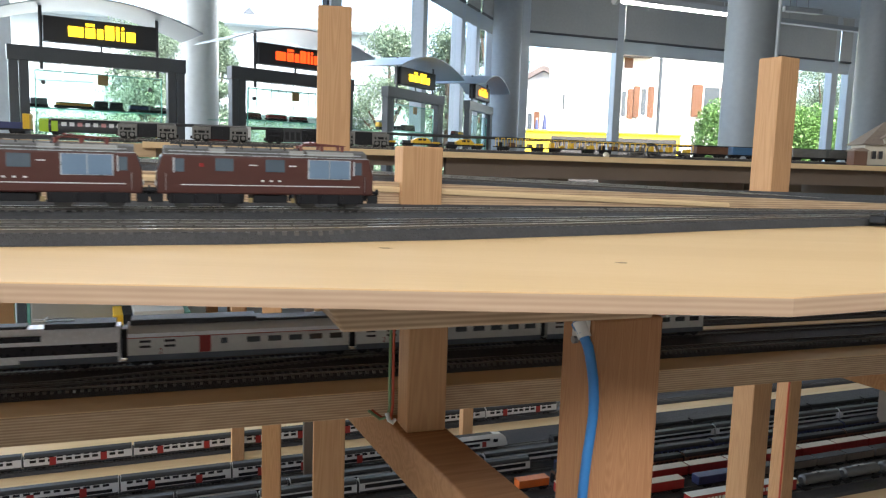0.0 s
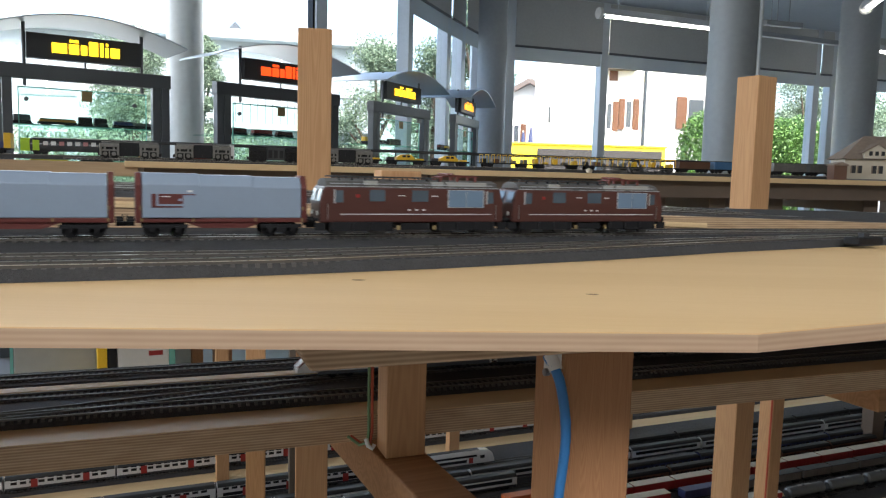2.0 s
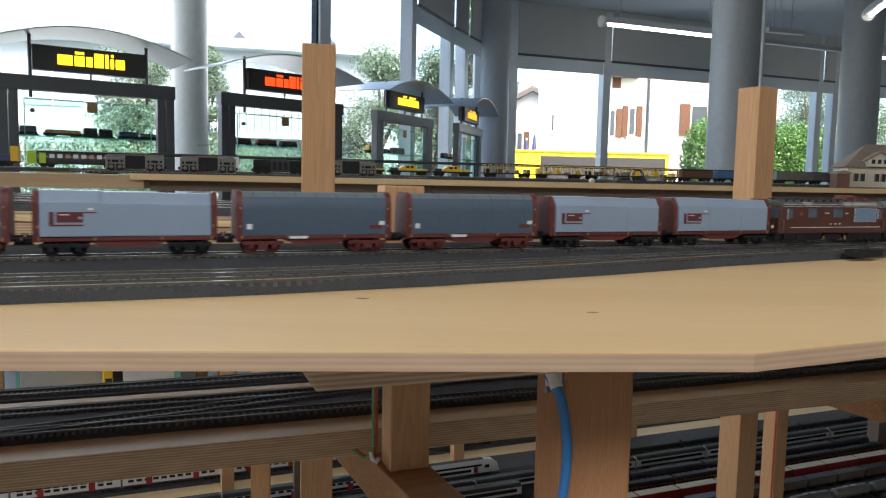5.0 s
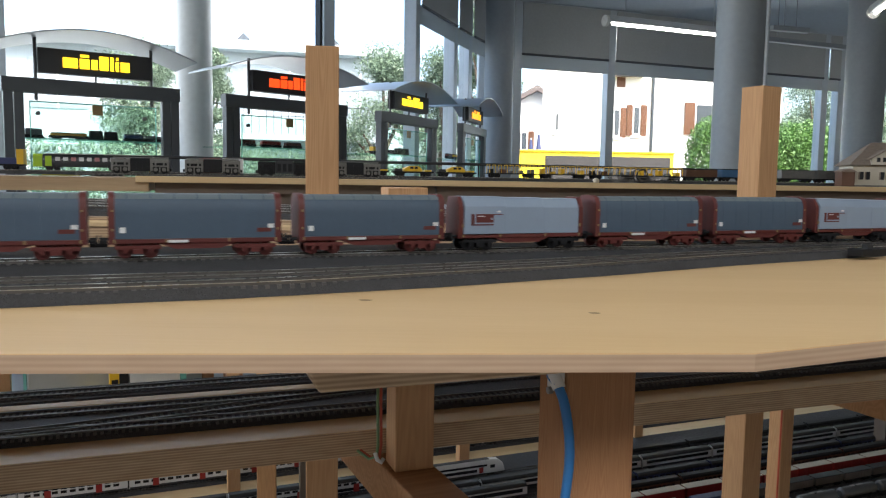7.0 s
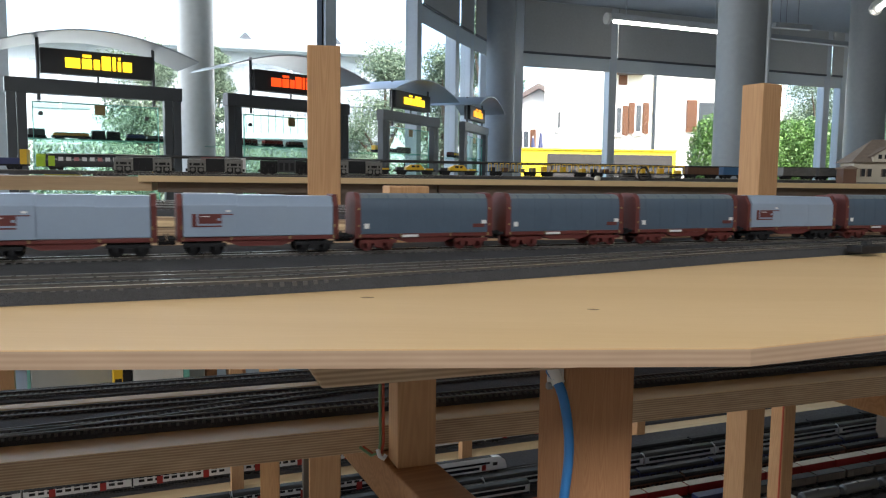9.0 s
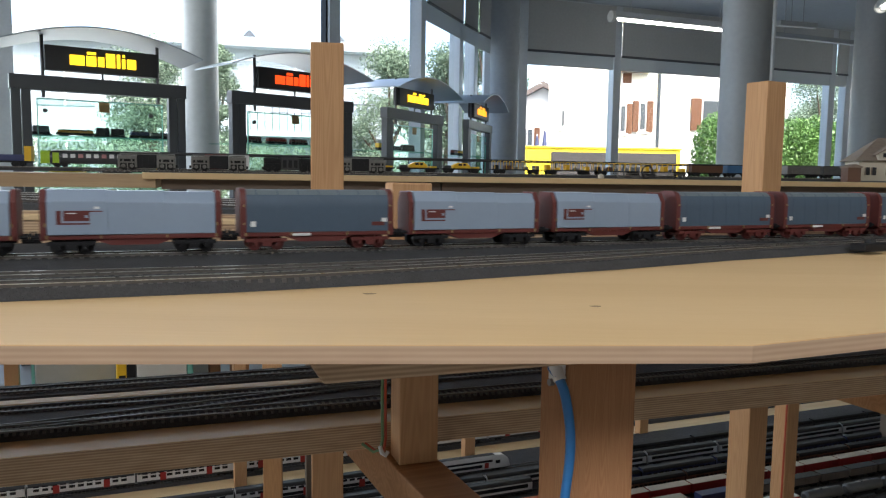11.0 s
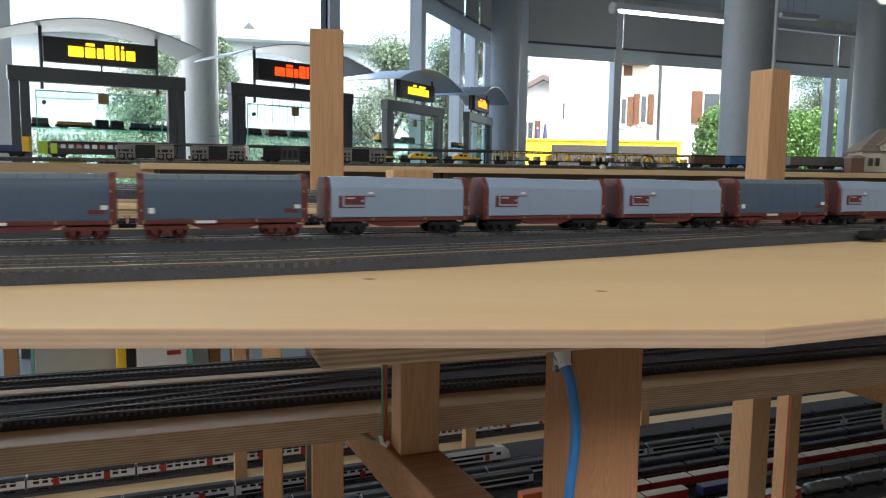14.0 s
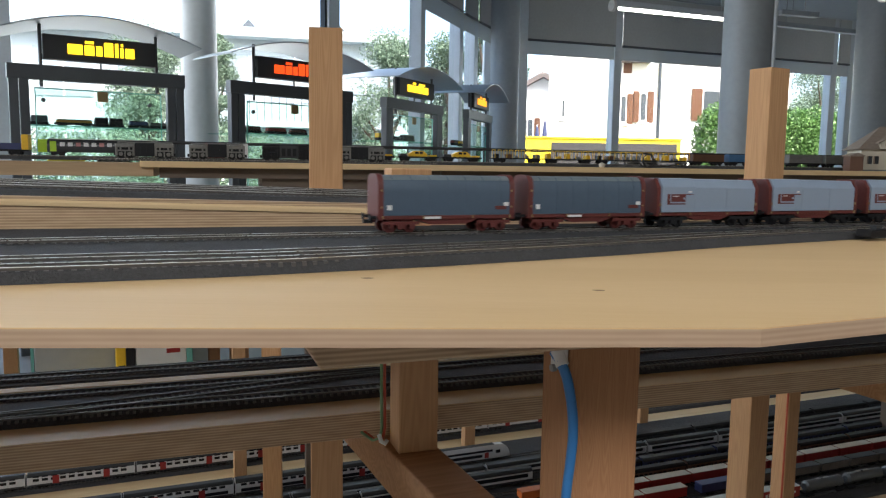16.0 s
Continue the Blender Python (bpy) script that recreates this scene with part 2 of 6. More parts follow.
TGV_BAND = mat("plum_black_window_band", (0.016, 0.012, 0.018), 0.3, spec=0.25)
LIME = mat("lime_green_cab", (0.35, 0.55, 0.02), 0.4)
PINK = mat("dusty_pink_blind", (0.40, 0.17, 0.17), 0.6)
ANTHRACITE = mat("anthracite_aluminium", (0.085, 0.092, 0.10), 0.45, 0.2, var=0.06, scale=12)
ALU = mat("grey_painted_aluminium", (0.52, 0.56, 0.59), 0.4, 0.2, var=0.04, scale=6)
COLUMN = mat("grey_painted_column", (0.30, 0.325, 0.345), 0.5, var=0.06, scale=3, bump=0.05, bscale=60)
COLUMN_PALE = mat("pale_painted_column", (0.52, 0.54, 0.54), 0.5, var=0.05, scale=3, bump=0.05, bscale=60)
BLIND = mat("grey_fabric_blind", (0.42, 0.43, 0.425), 0.85, var=0.05, scale=4, bump=0.2, bscale=500)
CEILING = mat("ceiling_paint", (0.55, 0.60, 0.63), 0.8, var=0.03, scale=2)
WALL = mat("plain_wall_paint", (0.62, 0.60, 0.56), 0.85, var=0.04, scale=2)
FLOOR = mat("grey_floor_covering", (0.16, 0.155, 0.15), 0.6, var=0.12, scale=3)
CANOPY = mat("brushed_curved_canopy", (0.34, 0.38, 0.41), 0.4, 0.4, var=0.05, scale=8)
GLASS = glass("clear_pane")
GLASS_GREEN = glass("green_edged_glass", (0.82, 0.93, 0.90), 0.03)
GLASS_EDGE = mat("green_glass_edge", (0.16, 0.42, 0.36), 0.15, spec=0.8)
SIGN_BODY = mat("charcoal_sign_housing", (0.035, 0.036, 0.040), 0.5, var=0.08, scale=12)
SIGN_YELLOW = glow("lit_yellow_sign", (1.0, 0.62, 0.02), 0.42)
SIGN_RED = glow("lit_red_sign", (1.0, 0.07, 0.01), 0.30)
SIGN_ORANGE = glow("lit_orange_sign", (1.0, 0.33, 0.01), 0.36)
TUBE = glow("fluorescent_tube", (1.0, 0.97, 0.9), 2.6)
BLUE_CABLE = mat("blue_cable", (0.03, 0.17, 0.42), 0.4, var=0.06)
CLIP_WHITE = mat("white_plastic_clip", (0.72, 0.71, 0.68), 0.45)
WIRE_RED = mat("red_wire", (0.45, 0.07, 0.03), 0.45)
WIRE_GREEN = mat("green_wire", (0.16, 0.26, 0.12), 0.45)
HOUSE_WHITE = mat("white_house_render", (0.80, 0.79, 0.76), 0.9, var=0.04, scale=0.6)
HOUSE_ROOF = mat("tiled_roof", (0.13, 0.105, 0.098), 0.8, var=0.2, scale=2)
SHUTTER = mat("orange_brown_shutter", (0.12, 0.046, 0.018), 0.6, var=0.15, scale=3)
PANE_DARK = mat("dark_outdoor_pane", (0.045, 0.055, 0.065), 0.3)
YELLOW_WALL = mat("yellow_painted_front", (0.80, 0.60, 0.02), 0.6, var=0.05, scale=1)
# pale base colour stands in for the sky these panes reflect
PANE_PALE = mat("painted_reflection_pane", (0.26, 0.31, 0.35), 0.25, var=0.15, scale=0.8)
GARAGE = mat("grey_brown_garage_door", (0.030, 0.026, 0.025), 0.6, var=0.1, scale=1)
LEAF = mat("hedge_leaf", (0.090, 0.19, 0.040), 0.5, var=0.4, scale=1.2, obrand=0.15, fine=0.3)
# outdoor haze is mixed into this paler, greyer leaf colour
LEAF_FAR = mat("hazy_far_leaf", (0.13, 0.19, 0.125), 0.6, var=0.35, scale=0.5, obrand=0.1, fine=0.3)
TRUNK = mat("bark", (0.09, 0.065, 0.045), 0.9, var=0.25, scale=4)
GROUND = mat("asphalt_ground", (0.18, 0.18, 0.175), 0.9, var=0.1, scale=0.4)
PLASTER_MODEL = mat("cream_model_house_wall", (0.52, 0.47, 0.38), 0.7, var=0.1, scale=40)
MODEL_ROOF = mat("brown_model_roof", (0.22, 0.17, 0.135), 0.8, var=0.25, scale=120)
MODEL_GREY = mat("grey_model_bogie", (0.135, 0.132, 0.126), 0.5, var=0.35, scale=150)
CABINET = mat("pale_grey_cabinet", (0.36, 0.37, 0.36), 0.6, var=0.04, scale=3)
CARTON = mat("white_carton", (0.62, 0.61, 0.58), 0.7, var=0.05)
PALE_CONCRETE = mat("pale_blue_grey_render", (0.40, 0.46, 0.49), 0.85, var=0.06, scale=0.5)
UNIT_GREY = mat("cast_grey_frame", (0.17, 0.165, 0.155), 0.5, var=0.3, scale=150)
SIGN_WOOD = mat("orange_wagon_load", (0.60, 0.27, 0.04), 0.5, var=0.12, scale=60)
TANK = mat("silver_tank", (0.13, 0.138, 0.147), 0.4, 0.4, var=0.1, scale=60)


# ---- mesh helpers ----
def bx(bm, x0, x1, y0, y1, z0, z1):
    """A box in a bmesh."""
    v = [bm.verts.new(p) for p in ((x0, y0, z0), (x1, y0, z0), (x1, y1, z0), (x0, y1, z0), (x0, y0, z1), (x1, y0, z1), (x1, y1, z1), (x0, y1, z1))]
    for f in ((3, 2, 1, 0), (4, 5, 6, 7), (0, 1, 5, 4), (1, 2, 6, 5), (2, 3, 7, 6), (3, 0, 4, 7)):
        bm.faces.new([v[i] for i in f])
    return v


def cyl(bm, a, b, r, n=12, r2=None):
    """A closed cylinder or cone from a to b in a bmesh."""
    a, b = Vector(a), Vector(b)
    q = (b - a).to_track_quat("Z", "Y")
    r2 = r if r2 is None else r2
    rings = []
    for c, rr in ((a, r), (b, r2)):
        rings.append([bm.verts.new(c + q @ Vector((rr * math.cos(2 * math.pi * i / n), rr * math.sin(2 * math.pi * i / n), 0))) for i in range(n)])
    for i in range(n):
        j = (i + 1) % n
        bm.faces.new((rings[0][i], rings[0][j], rings[1][j], rings[1][i]))
    bm.faces.new(rings[0][::-1])
    bm.faces.new(rings[1])


def prism(bm, outline, x0, x1, axis="x"):
    """A closed outline (pairs) drawn out from x0 to x1 along an axis."""
    def p(a, b, c):
        return {"x": (c, a, b), "y": (a, c, b), "z": (a, b, c)}[axis]
    r0 = [bm.verts.new(p(a, b, x0)) for a, b in outline]
    r1 = [bm.verts.new(p(a, b, x1)) for a, b in outline]
    n = len(outline)
    for i in range(n):
        j = (i + 1) % n
        bm.faces.new((r0[i], r0[j], r1[j], r1[i]))
    bm.faces.new(r0[::-1])
    bm.faces.new(r1)


def sweep(bm, pts, r, n=8):
    """A tube along points."""
    pts = [Vector(p) for p in pts]
    rings = []
    for i, p in enumerate(pts):
        d = (pts[min(i + 1, len(pts) - 1)] - pts[max(i - 1, 0)]).normalized()
        side = d.cross(Vector((0.31, 0.93, 0.17))).normalized()
        up = side.cross(d)
        rings.append([bm.verts.new(p + r * math.cos(2 * math.pi * k / n) * side + r * math.sin(2 * math.pi * k / n) * up) for k in range(n)])
    for a, b in zip(rings, rings[1:]):
        for k in range(n):
            j = (k + 1) % n
            bm.faces.new((a[k], a[j], b[j], b[k]))
    bm.faces.new(rings[0][::-1])
    bm.faces.new(rings[-1])


def smooth_line(pts, step=0.02):
    """Points at even steps along a rounded line through pts."""
    pts = [Vector(p) for p in pts]
    out = []
    for i in range(len(pts) - 1):
        p0, p1, p2, p3 = pts[max(i - 1, 0)], pts[i], pts[i + 1], pts[min(i + 2, len(pts) - 1)]
        n = max(2, int((p2 - p1).length / step))
        for k in range(n):
            t = k / n
            out.append(0.5 * ((2 * p1) + (p2 - p0) * t + (2 * p0 - 5 * p1 + 4 * p2 - p3) * t * t + (3 * p1 - p0 - 3 * p2 + p3) * t ** 3))
    out.append(pts[-1])
    return out


def link(name, bm, material, parent=None, label="", m=None, bevel=0.0, smooth=False):
    bmesh.ops.recalc_face_normals(bm, faces=bm.faces)
    if bevel:
        bmesh.ops.bevel(bm, geom=list(bm.edges), offset=bevel, segments=2, profile=0.5, affect="EDGES", clamp_overlap=True)
    me = bpy.data.meshes.new(name)
    bm.to_mesh(me)
    bm.free()
    me.materials.append(material)
    if smooth:
        for p in me.polygons:
            p.use_smooth = True
        me.set_sharp_from_angle(angle=radians(40))
    ob = new(name, me)
    if parent is not None:
        ob.parent = parent
    if m is not None:
        ob.matrix_basis = m
    if label:
        ob["label"] = label
    return ob


def part(name, bm, material, parent, label="", bevel=0.0, smooth=False):
    return link(name, bm, material, parent, label, None, bevel, smooth)


def boxes(name, specs, material, parent, label="", bevel=0.0):
    """One part made of several boxes."""
    bm = bmesh.new()
    for sp in specs:
        bx(bm, *sp)
    return part(name, bm, material, parent, label, bevel)


def thing(name, m, label, category, group="", kind=""):
    ob = new(name)
    ob.empty_display_size = 0.05
    ob.matrix_basis = m
    return tagged(ob, label, category, group, kind)


def solid(name, specs, material, m, label, category="", group="", kind="", bevel=0.0):
    """A top-level thing that is one mesh of boxes."""
    bm = bmesh.new()
    for sp in specs:
        bx(bm, *sp)
    return tagged(link(name, bm, material, None, "", m, bevel), label, category, group, kind)


def edged_board(name, outline, z0, z1, top, edge, label, category, group="", bevel=0.0008, m=None):
    """A board with a face veneer and a layered edge."""
    ob = thing(name, m or pose(0, 0, 0), label, category, group)
    bm = bmesh.new()
    prism(bm, outline, z0, z1 - 0.0006, "z")
    part("layered_edge", bm, edge, ob, "layered plywood edge")
    bm = bmesh.new()
    prism(bm, outline, z1 - 0.0006, z1, "z")
    part("face_veneer", bm, top, ob)
    return ob


def local(x, y, deg):
    """The frame of a track: x along it, y away from the camera, z up."""
    return pose(x, y, 0, 0, 0, deg)


T1 = local(0.0588, 0.678, 22.5)
MID = local(-0.0266, 0.7091, 19.5)
LOW = local(0, 0, 22.4)
# how far the goods train has come, in metres, at given seconds
RUN = [(0, -0.4610), (0.5, -0.3930), (1.0, -0.3170), (2.0, -0.1610), (4.0, 0.1510), (8.0, 0.7760), (12.0, 1.4005), (16.0, 2.0260)]
PITCH = 0.1345
RAIL_Z = 0.9975


def t1(s, n=0.0, z=RAIL_Z):
    return T1 @ Matrix.Translation((s, n, z))


# ---- the room ----
FACADE = [(-6.2, 2.9), (-2.96, 5.1), (-1.0, 6.42), (-0.31, 7.0), (0.045, 8.0), (0.21, 8.45), (0.41, 8.95), (0.80, 9.0), (1.97, 9.42), (3.95, 10.2), (5.17, 10.68), (5.45, 10.79), (8.2, 11.9)]


def build_room():
    bm = bmesh.new()
    outline = [(-6.2, 2.9)] + FACADE[1:] + [(8.6, -4.6), (-6.2, -4.6)]
    prism(bm, outline, -0.12, 0.0, "z")
    tagged(link("floor", bm, FLOOR), "grey smooth floor of the exhibition room", "floor", "", "structure")
    bm = bmesh.new()
    prism(bm, outline, 3.1, 3.3, "z")
    tagged(link("ceiling", bm, CEILING), "pale blue-grey painted ceiling", "ceiling", "", "structure")
    def wall_round(a0, a1, b0, b1, z0, z1, thick):
        """Boxes of a wall from a0 to a1 that leave an opening from b0 to b1, z0 to z1."""
        return [(a0, b0, *thick, 0, 3.1), (b1, a1, *thick, 0, 3.1), (b0, b1, *thick, 0, z0), (b0, b1, *thick, z1, 3.1)]

    # the west opening is out of view, added to admit the left key light
    west = [(c, d, a, b, e, f) for a, b, c, d, e, f in wall_round(-4.6, 2.9, -1.8, 2.6, 1.45, 2.75, (-6.4, -6.2))]
    for name, sp in (("wall_east", [(8.4, 8.6, -4.6, 11.9, 0, 3.1)]), ("wall_west", west), ("wall_south", [(-6.2, 8.4, -4.8, -4.6, 0, 3.1)])):
        solid(name, sp, WALL, pose(0, 0, 0), "plain pale painted wall", "wall", "", "structure")
    # window bays along the bent glass front
    for i, (a, b) in enumerate(zip(FACADE, FACADE[1:])):
        a, b = Vector((*a, 0)), Vector((*b, 0))
        d = (b - a).length
        ang = math.degrees(math.atan2(b.y - a.y, b.x - a.x))
        w = thing("window_%d" % (i + 1), pose(a.x, a.y, 0, 0, 0, ang), "tall window bay with grey aluminium frame and blind", "window", "", "structure")
        boxes("window_sill", [(0, d, -0.06, 0.10, 0.0, 0.22)], ALU, w)
        boxes("mullion", [(-0.045, 0.06, -0.06, 0.06, 0.22, 3.1)], ALU, w, bevel=0.006)
        if i == 2:
            boxes("gasket", [(-0.062, -0.047, -0.03, 0.05, 0.22, 3.0)], BLACK, w, "dark rubber gasket")
        boxes("head_rail", [(0.05, d - 0.05, -0.05, 0.05, 3.0, 3.1)], ALU, w)
        boxes("pane", [(0.05, d - 0.05, 0.0, 0.012, 0.22, 3.0)], GLASS, w).visible_shadow = False
        if i >= 3:
            low = 2.50 if i > 6 else 2.60
            boxes("roller_blind", [(0.05, d - 0.05, -0.085, -0.075, low, 3.08)], BLIND, w, "lowered grey fabric blind")
            boxes("blind_hem", [(0.05, d - 0.05, -0.060, -0.052, low - 0.16, low + 0.01)], HEM, w, "pale strip under the blind")
            bm = bmesh.new()
            cyl(bm, (0.05, -0.08, low), (d - 0.05, -0.08, low), 0.014, 10)
            part("blind_rail", bm, ANTHRACITE, w)


build_room()


def column(name, x, y, r, material, label):
    bm = bmesh.new()
    cyl(bm, (x, y, 0), (x, y, 3.1), r, 48)
    tagged(link(name, bm, material, smooth=True), label, "column", "round columns", "structure")


column("column_1", -1.765, 5.45, 0.122, COLUMN_PALE, "pale round painted concrete column")
column("column_2", 0.56, 8.2, 0.152, COLUMN, "grey round painted concrete column")
column("column_3", 2.0, 5.3, 0.163, COLUMN, "grey round painted concrete column")
column("column_4", 4.32, 8.0, 0.19, COLUMN, "grey round painted concrete column")


def tube_lamp(x, y, z, length, deg):
    la = thing("ceiling_tube_lamp", pose(x, y, z, 0, 0, deg), "slim white fluorescent tube lamp hung under the ceiling", "lamp", "ceiling lamps")
    boxes("housing", [(0, length, -0.045, 0.045, 0.0, 0.06)], ALU, la, "", 0.008)
    bm = bmesh.new()
    cyl(bm, (0.06, 0, -0.012), (length - 0.06, 0, -0.012), 0.015, 14)
    part("tube", bm, TUBE, la, "lit fluorescent tube", smooth=True)
    bm = bmesh.new()
    cyl(bm, (-0.03, 0, 0.01), (0.0, 0, 0.01), 0.055, 18)
    part("end_cap", bm, CLIP_WHITE, la, "white round end cap", smooth=True)
    for hx in (0.2, length - 0.206):
        boxes("hanger", [(hx, hx + 0.006, -0.003, 0.003, 0.06, 3.1 - z)], ALU, la)
    return la


tube_lamp(1.56, 7.6, 2.60, 1.5, 22)
tube_lamp(3.84, 7.04, 2.60, 1.2, -105)
tube_lamp(5.02, 9.12, 2.60, 1.5, 22)


def ceiling_rail(x, y, z, length, deg):
    """Unlit light rail hung from the ceiling."""
    ra_ = thing("ceiling_rail", pose(x, y, z, 0, 0, deg), "slim unlit aluminium light rail hung under the ceiling", "rail", "ceiling rails")
    boxes("profile", [(0, length, -0.035, 0.035, 0.0, 0.05)], COLUMN, ra_, "", 0.006)
    for hx in (0.15, length - 0.156):
        boxes("hanger", [(hx, hx + 0.006, -0.003, 0.003, 0.05, 3.1 - z)], COLUMN, ra_)


ceiling_rail(3.49, 8.50, 2.60, 1.60, 22)
ceiling_rail(3.28, 7.89, 2.60, 0.45, 16)
# slim conduit on the thick column
bm = bmesh.new()
cyl(bm, (2.125, 5.17, 0.0), (2.125, 5.17, 3.1), 0.013, 12)
tagged(link("column_conduit", bm, ALU, smooth=True), "slim pale conduit running up the column", "conduit", "", "structure")
# unseen lamps behind the camera, added where the fill light hangs
for k in range(3):
    tube_lamp(-2.0 + 2.4 * k, -1.6, 2.6, 1.5, 10)


# ---- the layout: upper deck ----
def xy(m, s, n):
    p = m @ Vector((s, n, 0))
    return (p.x, p.y)


RAMP = local(-0.367, 0.641, 17.6)
deck_outline = [(-2.75, -0.80), (-0.62, 0.16), (-0.172, 0.296), (0.133, 0.318), (0.205, 0.350), (0.95, 0.665), (2.60, 1.45), (2.55, 1.85), xy(RAMP, 1.45, 0.28), xy(RAMP, -0.5, 0.28), (-0.95, 0.62), (-2.75, -0.15)]
deck = edged_board("upper_deck", deck_outline, 0.980, 0.988, PLY, PLY_EDGE, "pale birch plywood deck with layered edge carrying tracks", "board")

for kx, ky, kr in ((-0.041, 0.439, 0.0024), (0.084, 0.408, 0.0020)):
    bm = bmesh.new()
    pts = [(kx + kr * (1.6 + 0.3 * math.sin(3 * a)) * math.cos(a), ky + kr * math.sin(a)) for a in [q * math.pi / 7 for q in range(14)]]
    prism(bm, pts, 0.9879, 0.98805, "z")
    part("knot", bm, KNOT, deck, "small brown knot")

# strip of grey foam under the three front tracks, with sloped front side
front = [(-2.72, -0.62), (-0.70, 0.215), (-0.40, 0.325), (-0.224, 0.393), (-0.119, 0.434), (0.001, 0.494), (0.132, 0.572), (0.243, 0.647), (0.377, 0.726), (0.56, 0.82), (0.80, 0.93), (1.02, 1.04), (2.5, 1.60)]
back = [(-2.72, -0.30)] + [xy(RAMP, s, -0.003) for s in (-0.40, -0.15, 0.0, 0.12, 0.25, 0.40, 0.52, 0.66, 0.85, 1.1, 1.32)] + [(2.5, 1.80)]


def foam_strip(name, fr, bk, z0, z1, material, label, slope=0.008):
    bm = bmesh.new()
    rows = []
    for (a, b), (c, d) in zip(fr, bk):
        v = Vector((c - a, d - b)).normalized() * slope
        rows.append([bm.verts.new(p) for p in ((a, b, z0), (a + v.x, b + v.y, z1), (c, d, z1), (c, d, z0))])
    for r, q in zip(rows, rows[1:]):
        for k in range(4):
            j = (k + 1) % 4
            bm.faces.new((r[k], q[k], q[j], r[j]))
    bm.faces.new(rows[0])
    bm.faces.new(rows[-1][::-1])
    return tagged(link(name, bm, material), label, "track bed", "", "structure")


foam_strip("track_bed", front, back, 0.9882, 0.9945, BALLAST, "grey foam ballast strip with sloped side", 0.004)


def track(pts, label, gauge=0.0165, pitch=0.0066, group="tracks", third=True, dark=False):
    """Model track: two rails and sleepers along points at rail-top height."""
    line = smooth_line(pts)
    ob = thing("model_track", pose(*line[0]), label, "track", group)
    o = line[0]
    left, right = [], []
    for i, p in enumerate(line):
        d = (line[min(i + 1, len(line) - 1)] - line[max(i - 1, 0)]).normalized()
        side = Vector((-d.y, d.x, 0)).normalized()
        left.append((p - o, side, 0.5))
        right.append((p - o, side, -0.5))
    for rail in (left, right):
        # rail heads below 0.95 m take the darker metal
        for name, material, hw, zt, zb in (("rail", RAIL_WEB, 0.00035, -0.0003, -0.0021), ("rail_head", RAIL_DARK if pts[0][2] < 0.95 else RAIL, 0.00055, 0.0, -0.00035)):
            bm = bmesh.new()
            prev = None
            for p, sd, k in rail:
                c = p + sd * gauge * k
                ring = [bm.verts.new(c + sd * a + Vector((0, 0, b))) for a, b in ((-hw, zt), (hw, zt), (hw, zb), (-hw, zb))]
                if prev:
                    for q in range(4):
                        j = (q + 1) % 4
                        bm.faces.new((prev[q], ring[q], ring[j], prev[j]))
                else:
                    bm.faces.new(ring)
                prev = ring
            bm.faces.new(prev[::-1])
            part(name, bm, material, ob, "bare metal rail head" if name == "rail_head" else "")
    verts, faces = [], []
    for i in range(len(line) - 1):
        a, b = line[i] - o, line[i + 1] - o
        d = (b - a)
        n = max(1, round(d.length / pitch))
        d.normalize()
        sd = Vector((-d.y, d.x, 0))
        for k in range(n):
            c = a + (b - a) * (k / n)
            base = len(verts)
            for zz in (-0.0045, -0.0020):
                for e, f in ((-1, -1), (1, -1), (1, 1), (-1, 1)):
                    verts.append(c + d * 0.0013 * e + sd * 0.0112 * f + Vector((0, 0, zz)))
            faces += [tuple(base + q for q in f) for f in ((4, 5, 6, 7), (0, 1, 5, 4), (1, 2, 6, 5), (2, 3, 7, 6), (3, 0, 4, 7))]
    me = bpy.data.meshes.new("sleeper_run")
    me.from_pydata(verts, [], faces)
    me.materials.append(SLEEPER)
    sl = new("sleeper_run", me)
    sl.parent = ob
    tagged(sl, "", "", "", "stuff")
    return ob


def along(m, s0, s1, n, z0, z1=None):
    z1 = z0 if z1 is None else z1
    return [m @ Vector((s0 + (s1 - s0) * k / 6, n, z0 + (z1 - z0) * k / 6)) for k in range(7)]


track(along(T1, -2.72, 2.58, 0.0, RAIL_Z), "straight model track under the goods train")
track([(-0.72, 0.26, 0.9965), (-0.40, 0.385, 0.9965), (-0.178, 0.470, 0.9965), (-0.10, 0.500, 0.9965), (0.05, 0.578, 0.9965), (0.25, 0.690, 0.9965), (0.42, 0.778, 0.9965), (0.62, 0.872, 0.9965), (0.9, 0.985, 0.9965)], "model track beside the goods train")
track([(-0.60, 0.270, 0.9965), (-0.222, 0.410, 0.9965), (-0.161, 0.434, 0.9965), (-0.091, 0.463, 0.9965), (0.001, 0.517, 0.9965), (0.087, 0.566, 0.9965), (0.188, 0.634, 0.9965), (0.317, 0.716, 0.9965), (0.45, 0.790, 0.9965)], "curved siding track joining at a turnout")

# turnout lantern box beside the siding
tl = thing("turnout_drive", pose(0.405, 0.728, 0.9915, 0, 0, 27), "small dark turnout drive box beside the track", "turnout drive")
boxes("housing", [(-0.018, 0.018, -0.008, 0.008, 0, 0.007)], BLACK, tl, "", 0.0012)
boxes("lever", [(-0.004, 0.004, -0.003, 0.003, 0.007, 0.0105)], COACH_GREY, tl)

# ramp board behind the goods train
ramp = thing("ramp_board", RAMP, "sloping laminated wooden ramp board behind the goods train", "board")


def ramp_z(s):
    return 1.019 - 0.0277 * (s)


